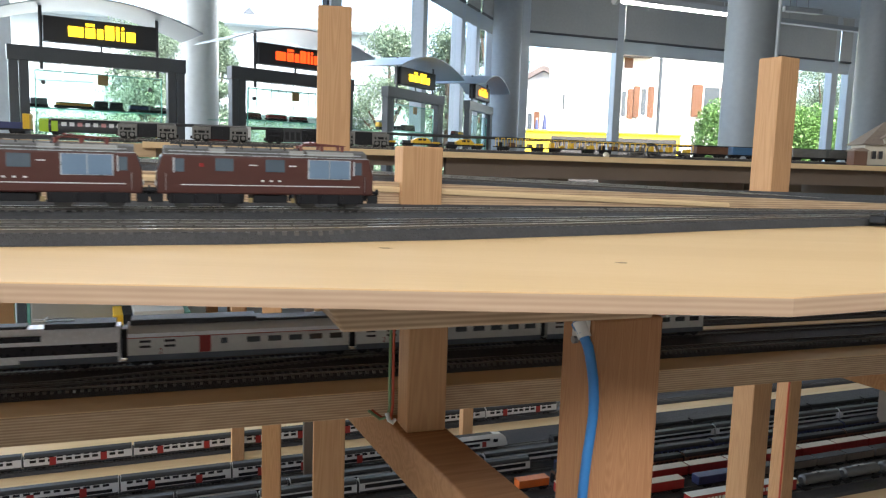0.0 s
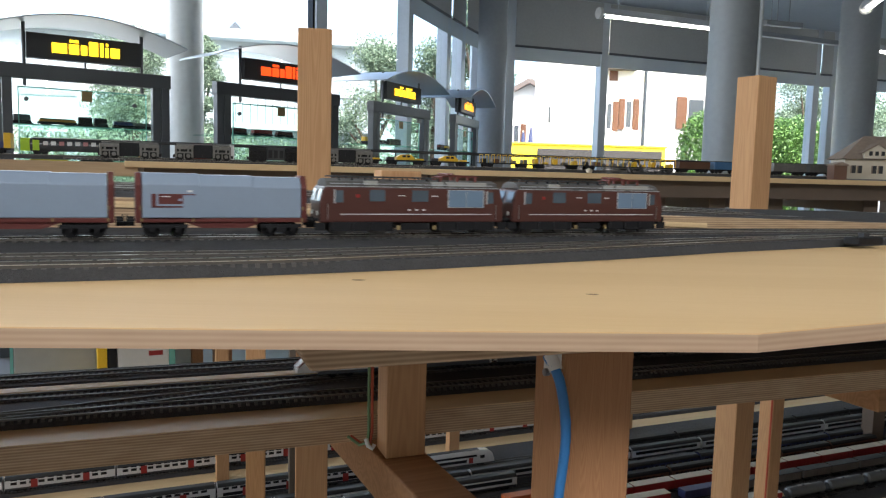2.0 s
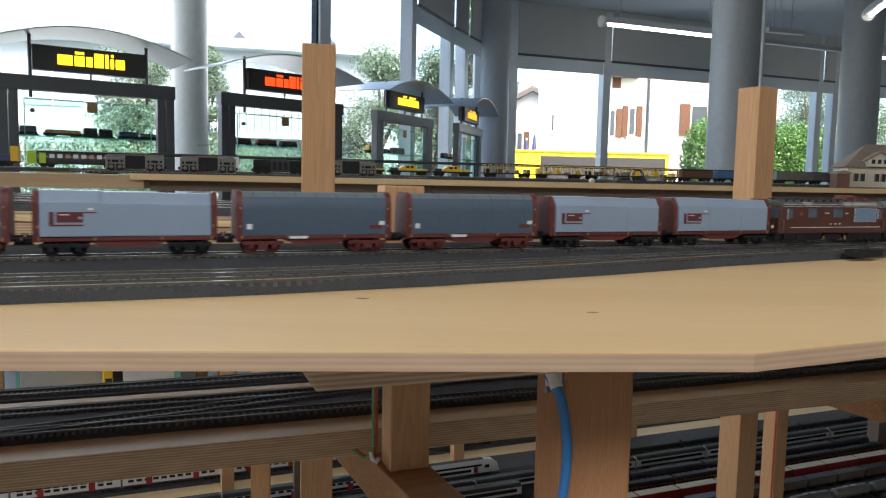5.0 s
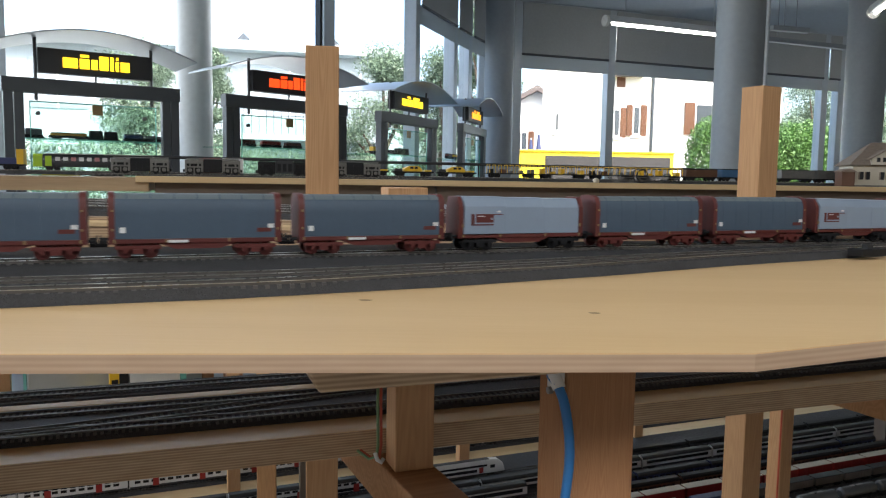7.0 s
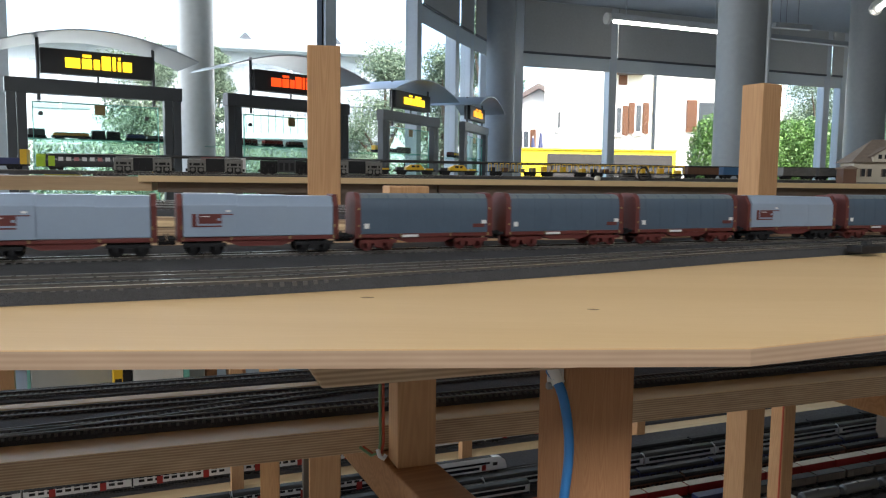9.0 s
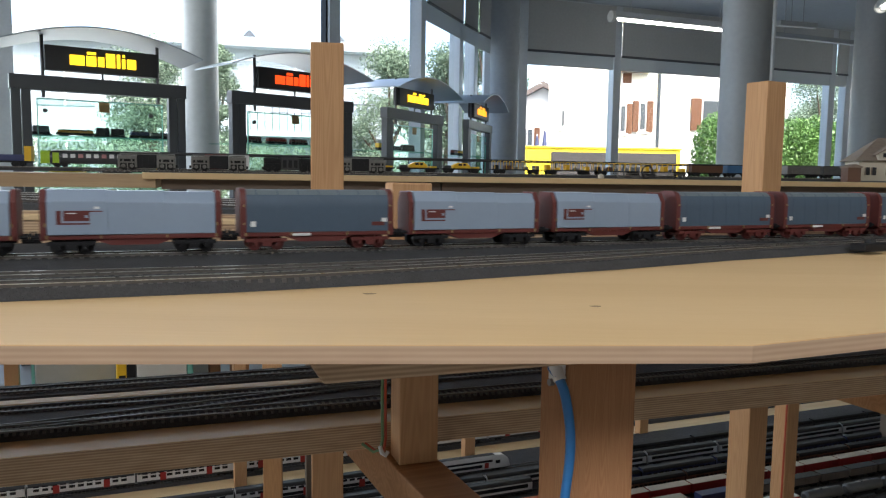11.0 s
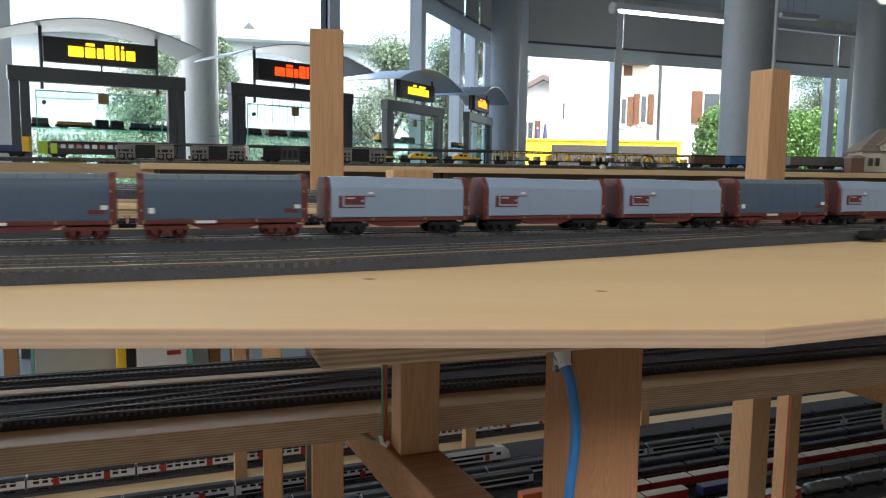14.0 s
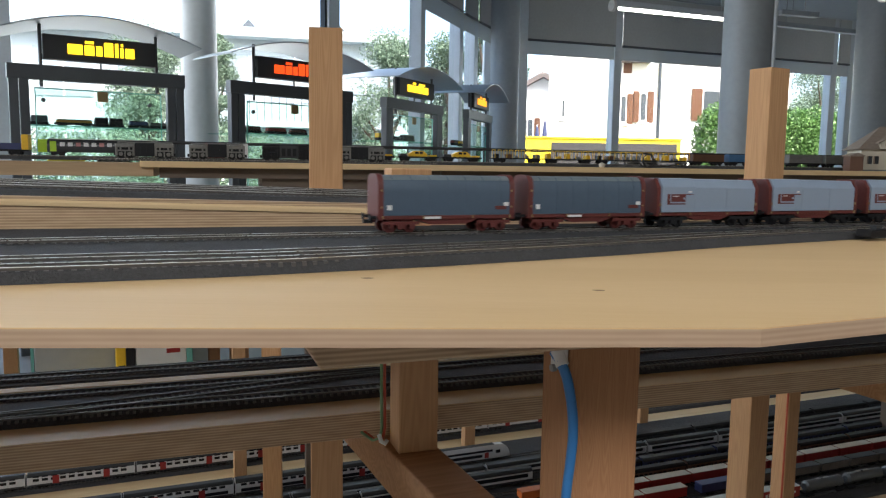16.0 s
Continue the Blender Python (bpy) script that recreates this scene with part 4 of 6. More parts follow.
def dark_wagon():
    ob = thing("tarpaulin_coil_wagon", t1(0), "blue-grey tarpaulin wagon with red-brown frame and ends", "goods wagon", "goods train")
    hl = 0.0605
    wagon_common(ob, hl, WAGON_RED, WAGON_RED)

    def arch(w, t, low=0.0142, n=9):
        pts = [(-w, low)]
        for k in range(n + 1):
            a = math.pi * (1 - k / n)
            pts.append((w * (abs(math.cos(a)) ** 0.5) * (1 if math.cos(a) > 0 else -1), t - 0.0135 + 0.0135 * math.sin(a) ** 0.8 if math.sin(a) > 1e-6 else t - 0.0135))
        return pts + [(w, low)]
    bm = bmesh.new()
    prism(bm, arch(0.0150, 0.0464), -hl + 0.004, hl - 0.004, "x")
    part("tarpaulin", bm, WAGON_TARP, ob, "taut blue-grey tarpaulin", smooth=True)
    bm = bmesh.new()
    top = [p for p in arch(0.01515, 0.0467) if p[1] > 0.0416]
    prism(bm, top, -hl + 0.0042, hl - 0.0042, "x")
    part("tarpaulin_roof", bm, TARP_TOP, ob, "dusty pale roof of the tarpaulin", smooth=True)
    for k in range(7):
        x = -hl + 0.012 + k * 0.0160
        bm = bmesh.new()
        prism(bm, arch(0.01522, 0.0468, 0.016), x, x + 0.0008, "x")
        part("bow", bm, WAGON_TARP, ob, smooth=True)
    for x in (-hl, hl - 0.0045):
        bm = bmesh.new()
        prism(bm, arch(0.0153, 0.0477, 0.0105), x, x + 0.0045, "x")
        part("end_wall", bm, WAGON_RED, ob, "red-brown rounded end wall", smooth=True)
    for x in (-hl + 0.0022, hl - 0.0036):
        for z in (0.020, 0.0335):
            boxes("strap", [(x, x + 0.0013, -0.0160, -0.0150, z, z + 0.0016)], BRASS, ob, "dull yellow strap")
    for sy in (-1, 1):
        a, b = sorted((sy * 0.0151, sy * 0.0155))
        boxes("lettering_bar", [(hl - 0.018, hl - 0.0075, a, b, 0.0185, 0.0215)], WAGON_RED, ob)
        boxes("lettering_bar", [(hl - 0.010, hl - 0.0055, a, b, 0.0215, 0.0245)], WHITE, ob)
        boxes("lettering_bar", [(-hl + 0.0075, -hl + 0.0115, a, b, 0.0185, 0.0225)], WHITE, ob)
        boxes("frame_board", [(-0.021, -0.007, a - 0.0003, b + 0.0003, 0.0112, 0.0132)], WHITE, ob)
    return ob


ORDER = "WWDDWDDDWWDWWWDD"
loco = locomotive()
MOVING.append((loco, 0.2415))
MOVING.append((copy_thing(loco, t1(0)), 0.2415 - 0.1665))
protos = {}
for k, c in enumerate(ORDER, 1):
    if c not in protos:
        protos[c] = wg = white_wagon() if c == "W" else dark_wagon()
    else:
        wg = copy_thing(protos[c], t1(0))
    MOVING.append((wg, -PITCH * k + 0.0605))


# the white high-speed train on the middle deck
FAST = []


def coach_shell(bm, x0, x1, w, z0, z1, r=0.008):
    prism(bm, [(-w, z0), (-w - 0.0006, z0 + 0.012), (-w, z1 - r), (-w + r * 0.7, z1 - r * 0.25), (-w + r * 1.3, z1), (w - r * 1.3, z1), (w - r * 0.7, z1 - r * 0.25), (w, z1 - r), (w + 0.0006, z0 + 0.012), (w, z0)], x0, x1, "x")


def fast_power_car():
    ob = thing("high_speed_power_car", MID, "white high-speed model power car with sloping nose", "train", "high-speed train")
    L = 0.214
    nose = [(0.0, 0.0075), (0.0, 0.0120), (0.006, 0.0175), (0.018, 0.0250), (0.032, 0.0330), (0.046, 0.0375), (0.062, 0.0390)]
    bm = bmesh.new()
    prev = None
    for x, zt in nose + [(L, 0.0390)]:
        w = 0.0160 * min(1.0, 0.55 + x / 0.05 * 0.45)
        zb = 0.0062
        ring = [bm.verts.new(p) for p in ((x, -w, zb), (x, -w, zb + (zt - zb) * 0.45), (x, -w * 0.96, zb + (zt - zb) * 0.75), (x, -w * 0.6, zt), (x, w * 0.6, zt), (x, w * 0.96, zb + (zt - zb) * 0.75), (x, w, zb + (zt - zb) * 0.45), (x, w, zb))]
        if prev:
            for q in range(8):
                j = (q + 1) % 8
                bm.faces.new((prev[q], ring[q], ring[j], prev[j]))
        else:
            bm.faces.new(ring)
        prev = ring
    bm.faces.new(prev[::-1])
    part("body", bm, TGV_WHITE, ob, "glossy white body", smooth=True)
    for sy in (-1, 1):
        a, b = sorted((sy * 0.0156, sy * 0.0166))
        boxes("side_band", [(0.066, L - 0.002, a, b, 0.0155, 0.0248)], TGV_BAND, ob, "dark plum side band")
        boxes("side_band", [(0.066, 0.148, a + sy * -0.0006, b - sy * 0.0006 if sy < 0 else b, 0.0285, 0.0338)], TGV_BAND, ob, "dark plum side band")
        boxes("skirt", [(0.130, L - 0.002, a, b, 0.0060, 0.0118)], TGV_GREY, ob, "blue-grey skirt")
        boxes("skirt", [(0.020, 0.130, a, b, 0.0055, 0.0085)], TGV_GREY, ob, "blue-grey skirt")
        boxes("cab_window", [(0.0345, 0.0425, a, b, 0.0225, 0.0262)], COACH_DARK, ob)
        boxes("cab_door", [(0.0505, 0.0508, a, b, 0.0120, 0.0280), (0.0590, 0.0593, a, b, 0.0120, 0.0280)], TGV_GREY, ob)
        boxes("emblem", [(0.031, 0.041, a, b, 0.0145, 0.0165)], RED, ob, "small red emblem")
    for sy in (-1, 1):
        bm = bmesh.new()
        sweep(bm, [(0.001, sy * 0.0088, 0.0120), (0.007, sy * 0.0094, 0.0172), (0.019, sy * 0.0102, 0.0243), (0.033, sy * 0.0118, 0.0312), (0.047, sy * 0.0128, 0.0352), (0.064, sy * 0.0132, 0.0366)], 0.0009, 6)
        part("nose_line", bm, PANTO, ob, "dark red line along the nose")
    boxes("windscreen", [(0.012, 0.030, -0.0075, 0.0075, 0.0208, 0.0300)], COACH_DARK, ob).rotation_euler[1] = 0.0
    boxes("roof_box", [(0.085, 0.135, -0.008, 0.008, 0.0385, 0.0415), (0.150, L - 0.004, -0.012, 0.012, 0.0385, 0.0432)], COACH_GREY, ob, "grey roof equipment")
    bm = bmesh.new()
    for y in (-0.006, 0.006):
        cyl(bm, (0.140, y, 0.0445), (0.175, y, 0.0455), 0.0006, 6)
    cyl(bm, (0.150, -0.010, 0.0460), (0.150, 0.010, 0.0460), 0.0008, 6)
    part("pantograph", bm, STEELY, ob, "folded pantograph")
    for x in (0.045, 0.175):
        add_bogie(ob, x, 0.018, BLACK, 0.0075)
    return ob


def number_two(parent, x, y, z):
    cu = bpy.data.curves.new("class_number", "FONT")
    cu.body, cu.size, cu.extrude = "2", 0.0075, 0.0001
    tmp = new("class_number", cu)
    dg = bpy.context.evaluated_depsgraph_get()
    me = bpy.data.meshes.new_from_object(tmp.evaluated_get(dg))
    bpy.data.objects.remove(tmp)
    me.materials.clear()
    me.materials.append(RED)
    ob = new("class_number", me)
    ob.parent = parent
    ob.matrix_basis = pose(x, y, z, 90, 0, 0)


def fast_coach():
    ob = thing("high_speed_coach", MID, "pale grey high-speed model coach with red door", "train", "high-speed train")
    L = 0.214
    bm = bmesh.new()
    coach_shell(bm, 0.0015, L - 0.0015, 0.0160, 0.0062, 0.0400)
    part("body", bm, TGV_PALE, ob, "pale grey coach side", smooth=True)
    boxes("roof", [(0.004, 0.120, -0.0125, 0.0125, 0.0392, 0.0445), (0.120, L - 0.003, -0.012, 0.012, 0.0392, 0.0418)], COACH_GREY, ob, "dark grey roof", 0.001)
    for sy in (-1, 1):
        a, b = sorted((sy * 0.0157, sy * 0.0168))
        boxes("white_band", [(0.0015, L - 0.0015, a, b, 0.0288, 0.0325)], TGV_WHITE, ob, "white upper band")
        boxes("red_line", [(0.0015, L - 0.0015, a, b, 0.0278, 0.0285)], RED, ob, "thin red line")
        boxes("skirt", [(0.0015, L - 0.0015, a, b, 0.0060, 0.0115)], TGV_GREY, ob, "blue-grey skirt")
        boxes("door", [(0.066, 0.0765, a - 0.0002, b + 0.0002, 0.0120, 0.0285)], RED, ob, "red door")
        for x in (0.012, 0.034):
            for z in (0.0185, 0.0235):
                boxes("vent_window", [(x, x + 0.010, a, b, z, z + 0.0022)], COACH_DARK, ob)
        for k in range(6):
            x = 0.086 + k * 0.0205 + (0.004 if k else 0)
            boxes("window", [(x, x + (0.013 if k else 0.006), a, b, 0.0195, 0.0250)], COACH_DARK, ob)
    number_two(ob, 0.029, -0.0170, 0.0125)
    boxes("gangway", [(-0.004, 0.0015, -0.010, 0.010, 0.008, 0.036)], BLACK, ob, "black gangway")
    add_bogie(ob, 0.018, 0.018, BLACK, 0.0075)
    add_bogie(ob, L - 0.018, 0.018, BLACK, 0.0075)
    return ob


FAST.append((fast_power_car(), -0.4795))
fc = fast_coach()
for k in range(3):
    FAST.append((fc if k == 0 else copy_thing(fc, MID), -0.4795 + 0.219 * (k + 1)))


# ---- stored trains on the bottom deck ----
def place_row(proto, n, s_list, ob_first=True, m=LOW, z=BZ + 0.0105, flip=False):
    for k, s in enumerate(s_list):
        mm = m @ pose(s, n, z)
        if k == 0 and ob_first:
            proto.matrix_basis = mm
        else:
            copy_thing(proto, mm)


def coach(name, label, L, side, roof, band, doors, door_m, low_m, two_deck=False, extra=None):
    ob = thing(name, LOW, label, "train", "stored trains")
    hl = L / 2 - 0.0025
    top = 0.0485 if two_deck else 0.0435
    bm = bmesh.new()
    coach_shell(bm, -hl, hl, 0.0158, 0.0080, top, 0.009)
    part("body", bm, side, ob, smooth=True)
    bm = bmesh.new()
    prism(bm, [(-0.0164, top - 0.0090), (-0.0150, top - 0.0040), (-0.010, top + 0.0007), (0.010, top + 0.0007), (0.0150, top - 0.0040), (0.0164, top - 0.0090)], -hl + 0.001, hl - 0.001, "x")
    part("roof", bm, roof, ob, "", 0.0003)
    for sy in (-1, 1):
        a, b = sorted((sy * 0.0155, sy * 0.0167))
        for z0, z1 in band:
            n = 1 if (z1 - z0) > 0.008 else 11
            for k in range(n):
                w = (2 * hl - 0.03) / n
                x = -hl + 0.015 + k * w
                boxes("window", [(x, x + w * (1.0 if n == 1 else 0.68), a, b, z0, z1)], COACH_DARK, ob)
        boxes("sill_band", [(-hl + 0.001, hl - 0.001, a, b - 0.0002 * sy, 0.0080, 0.0128)], low_m, ob)
        for f in doors:
            x = -hl + f * 2 * hl
            boxes("door", [(x - 0.0085, x + 0.0085, a - 0.0003, b + 0.0003, 0.0105, 0.0335)], door_m, ob, "red door")
    for x in (-hl * 0.72, hl * 0.72):
        add_bogie(ob, x, 0.017, BLACK, 0.0085)
    boxes("gangway", [(-L / 2, -hl, -0.009, 0.009, 0.010, 0.036)], BLACK, ob)
    return ob


A = coach("passenger_coach", "white and grey model coach with red doors", 0.286, COACH_WHITE, COACH_GREY, ((0.0215, 0.0292), (0.0330, 0.0362)), (0.26, 0.73), RED, COACH_GREY)
place_row(A, 2.361, [-0.7295 + 0.286 * k for k in range(8)])
B = coach("double_deck_coach", "white double-deck model coach with dark window band", 0.286, COACH_WHITE, COACH_GREY, ((0.0145, 0.0235), (0.0320, 0.0385)), (0.27, 0.70), RED, COACH_GREY, True)
place_row(B, 2.113, [-0.476 + 0.286 * k for k in range(5)])
C = coach("express_coach", "white and dark grey express model coach", 0.284, COACH_WHITE, COACH_GREY, ((0.0205, 0.0300),), (), RED, COACH_GREY)
place_row(C, 1.977, [-0.058 + 0.286 * k for k in range(11)])
D = coach("tilting_train_coach", "pale grey tilting train coach with dark band", 0.260, COACH_WHITE, COACH_GREY, ((0.0195, 0.0305),), (), RED, COACH_GREY)
place_row(D, 1.92, [-0.11 + 0.262 * k for k in range(5)])
E_ = coach("blue_sleeping_coach", "dark blue model coach with grey roof", 0.280, COACH_BLUE, COACH_GREY, ((0.0225, 0.0290),), (), RED, COACH_BLUE)
place_row(E_, 1.865, [1.27 + 0.284 * k for k in range(5)])
G = coach("brown_coach", "brown wooden-style model coach with dark roof", 0.22, COACH_BROWN, BLACK, ((0.0225, 0.0290),), (), RED, COACH_BROWN)
place_row(G, 1.80, [1.19 + 0.224 * k for k in range(6)])
D2 = coach("railcar", "dark grey model railcar with pale roof line", 0.27, COACH_GREY, BLACK, ((0.0205, 0.0295),), (), RED, COACH_GREY)
place_row(D2, 2.045, [1.35 + 0.274 * k for k in range(6)])


def double_deck_cab():
    """Rounded end car of a double-deck train."""
    ob = thing("control_car", LOW, "white double-deck control car with dark windscreen", "train", "stored trains")
    bm = bmesh.new()
    prev = None
    for x, t, w in ((0, 0.0485, 0.0158), (0.20, 0.0485, 0.0158), (0.225, 0.0460, 0.0155), (0.243, 0.0330, 0.0140), (0.248, 0.0190, 0.0120), (0.249, 0.0080, 0.0110)):
        ring = [bm.verts.new(p) for p in ((x, -w, 0.008), (x, -w, t * 0.75), (x, -w * 0.6, t), (x, w * 0.6, t), (x, w, t * 0.75), (x, w, 0.008))]
        if prev:
            for q in range(6):
                j = (q + 1) % 6
                bm.faces.new((prev[q], ring[q], ring[j], prev[j]))
        else:
            bm.faces.new(ring)
        prev = ring
    bm.faces.new(prev[::-1])
    part("body", bm, COACH_WHITE, ob, smooth=True)
    for sy in (-1, 1):
        a, b = sorted((sy * 0.0154, sy * 0.0164))
        boxes("window_band", [(0.004, 0.150, a, b, 0.0145, 0.0235)], COACH_DARK, ob)
        boxes("window_band", [(0.004, 0.185, a - 0.0003, b + 0.0003, 0.0300, 0.0365)], COACH_DARK, ob)
        boxes("door", [(0.158, 0.172, a, b, 0.0105, 0.0285)], RED, ob)
        boxes("cab_window", [(0.196, 0.212, a, b, 0.0230, 0.0330)], COACH_DARK, ob)
    boxes("roof", [(0.002, 0.195, -0.009, 0.009, 0.0480, 0.0495)], COACH_GREY, ob)
    add_bogie(ob, 0.04, 0.017, BLACK, 0.0085)
    add_bogie(ob, 0.20, 0.017, BLACK, 0.0085)
    return ob


place_row(double_deck_cab(), 2.113, [0.843])


def box_wagon(name, label, L, body_m, roof_m, h=0.040):
    ob = thing(name, LOW, label, "goods wagon", "stored trains")
    hl = L / 2 - 0.003
    boxes("body", [(-hl, hl, -0.0150, 0.0150, 0.0120, h - 0.002)], body_m, ob, "", 0.0006)
    boxes("roof", [(-hl - 0.0005, hl + 0.0005, -0.0155, 0.0155, h - 0.002, h)], roof_m, ob, "", 0.0006)
    for sy in (-1, 1):
        a, b = sorted((sy * 0.0150, sy * 0.0154))
        for k in range(9):
            x = -hl + 0.003 + k * (2 * hl - 0.006) / 8
            boxes("rib", [(x - 0.0004, x + 0.0004, a, b, 0.0130, h - 0.003)], body_m, ob)
    boxes("frame", [(-hl, hl, -0.012, 0.012, 0.0085, 0.0120)], BLACK, ob)
    for x in (-hl * 0.65, hl * 0.65):
        add_bogie(ob, x, 0.0125, BLACK, 0.0085, 0.0065)
    return ob


W1 = box_wagon("container_wagon", "red container wagon with pale beige roof", 0.1455, RED, PLASTER_MODEL)
place_row(W1, 1.735, [1.1248 + 0.1465 * k for k in range(14)])
for s in (1.20, 1.347):
    copy_thing(W1, LOW @ pose(s, 1.665, BZ + 0.0105))
W2 = box_wagon("blue_box_wagon", "dark blue covered model wagon", 0.20, COACH_BLUE, COACH_BLUE, 0.036)
place_row(W2, 1.665, [1.565])
W3 = box_wagon("hopper_wagon", "grey-brown ribbed hopper wagon", 0.12, mat("grey_brown_hopper", (0.16, 0.13, 0.115), 0.6, var=0.2, scale=60), COACH_GREY, 0.036)
place_row(W3, 1.665, [1.735 + 0.123 * k for k in range(9)])
W4 = box_wagon("orange_wagon", "small orange covered model wagon", 0.10, mat("orange_plastic", (0.62, 0.13, 0.02), 0.5), mat("orange_roof", (0.55, 0.14, 0.03), 0.5), 0.034)
place_row(W4, 1.80, [1.015])


def red_container_truck():
    ob = thing("red_container", LOW, "red container with white cross and pale roof on a flat wagon", "container", "stored trains")
    boxes("body", [(-0.09, 0.09, -0.0145, 0.0145, 0.0120, 0.0415)], RED, ob, "red container side", 0.0005)
    boxes("roof", [(-0.0905, 0.0905, -0.0150, 0.0150, 0.0415, 0.0430)], CARTON, ob, "pale roof", 0.0004)
    for k in range(6):
        boxes("lettering_bar", [(-0.035 + k * 0.0125, -0.0265 + k * 0.0125, -0.0150, -0.0145, 0.0230, 0.0330)], WHITE, ob, "white lettering bar")
    boxes("cross", [(0.058, 0.074, -0.0150, -0.0145, 0.0250, 0.0300), (0.0635, 0.0685, -0.0151, -0.0145, 0.0195, 0.0355)], WHITE, ob, "white cross")
    boxes("frame", [(-0.092, 0.092, -0.013, 0.013, 0.0090, 0.0120)], BLACK, ob)
    for x in (-0.065, 0.065):
        add_bogie(ob, x, 0.0135, BLACK, 0.0085)
    return ob


place_row(red_container_truck(), 1.555, [1.628, 1.438])


def tank_wagon():
    ob = thing("tank_wagon", LOW, "silver-grey cylindrical model tank wagon", "tank wagon", "stored trains")
    bm = bmesh.new()
    cyl(bm, (-0.066, 0, 0.0290), (0.066, 0, 0.0290), 0.0155, 24)
    cyl(bm, (0.066, 0, 0.0290), (0.071, 0, 0.0290), 0.0150, 24, 0.009)
    cyl(bm, (-0.071, 0, 0.0290), (-0.066, 0, 0.0290), 0.009, 24, 0.0150)
    part("tank", bm, TANK, ob, smooth=True)
    bm = bmesh.new()
    cyl(bm, (-0.008, 0, 0.043), (-0.008, 0, 0.0475), 0.005, 12)
    part("dome", bm, TANK, ob, smooth=True)
    boxes("walkway", [(-0.03, 0.02, -0.004, 0.004, 0.0455, 0.0462)], STEELY, ob)
    boxes("frame", [(-0.074, 0.074, -0.012, 0.012, 0.0090, 0.0135)], BLACK, ob)
    for x in (-0.045, 0.045):
        boxes("saddle", [(x - 0.003, x + 0.003, -0.013, 0.013, 0.0130, 0.0200)], BLACK, ob)
    for x in (-0.056, 0.056):
        add_bogie(ob, x, 0.0125, BLACK, 0.0085, 0.0065)
    return ob


TW = tank_wagon()
place_row(TW, 1.555, [1.82 + 0.160 * k for k in range(7)])


# ---- the rear bench with its models ----
BEN = local(-1.0, 1.50, 15)
BT = 1.0505


def ben(s, n, z=0.0, turn=0.0):
    return BEN @ pose(s, n, z, 0, 0, turn)


rear = thing("rear_bench", BEN, "long wooden bench carrying display tracks before the windows", "bench")
boxes("thick_board", [(-1.6, 0.40, 0.0, 0.55, BT - 0.029, BT - 0.0005)], BENCH_WOOD, rear, "pale thick board", 0.001)
boxes("thin_board", [(0.375, 4.6, -0.012, 0.55, BT - 0.010, BT + 0.003)], PINE_TOP, rear, "pale thin board", 0.001)
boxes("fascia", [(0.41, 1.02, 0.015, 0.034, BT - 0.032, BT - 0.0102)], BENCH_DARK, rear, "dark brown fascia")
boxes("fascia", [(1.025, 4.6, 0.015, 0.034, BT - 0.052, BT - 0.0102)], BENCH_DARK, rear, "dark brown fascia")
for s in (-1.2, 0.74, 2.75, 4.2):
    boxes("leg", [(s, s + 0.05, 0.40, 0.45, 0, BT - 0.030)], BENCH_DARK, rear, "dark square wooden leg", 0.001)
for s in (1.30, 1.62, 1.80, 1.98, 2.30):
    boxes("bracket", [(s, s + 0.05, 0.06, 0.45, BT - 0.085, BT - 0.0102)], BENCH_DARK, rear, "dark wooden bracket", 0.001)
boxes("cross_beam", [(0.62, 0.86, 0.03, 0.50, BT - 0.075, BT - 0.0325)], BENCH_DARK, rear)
for n in (0.19, 0.30, 0.40):
    bm = bmesh.new()
    bx(bm, -1.5, 4.5, n - 0.02, n + 0.02, BT + 0.0032, BT + 0.0096)
    part("foam_bed", bm, BALLAST, rear, "grey foam ballast")
    track(along(BEN, -1.5, 4.5, n, BT + 0.0125), "display track on the rear bench", pitch=0.012)
track(along(BEN, 0.25, 1.02, 0.055, BT + 0.0075), "short display track lying at the bench's front edge", pitch=0.012)
BR = BT + 0.0125


def bench_row(proto, n, s_list, z=BR):
    for k, s in enumerate(s_list):
        if k == 0:
            proto.matrix_basis = ben(s, n, z)
        else:
            copy_thing(proto, ben(s, n, z))


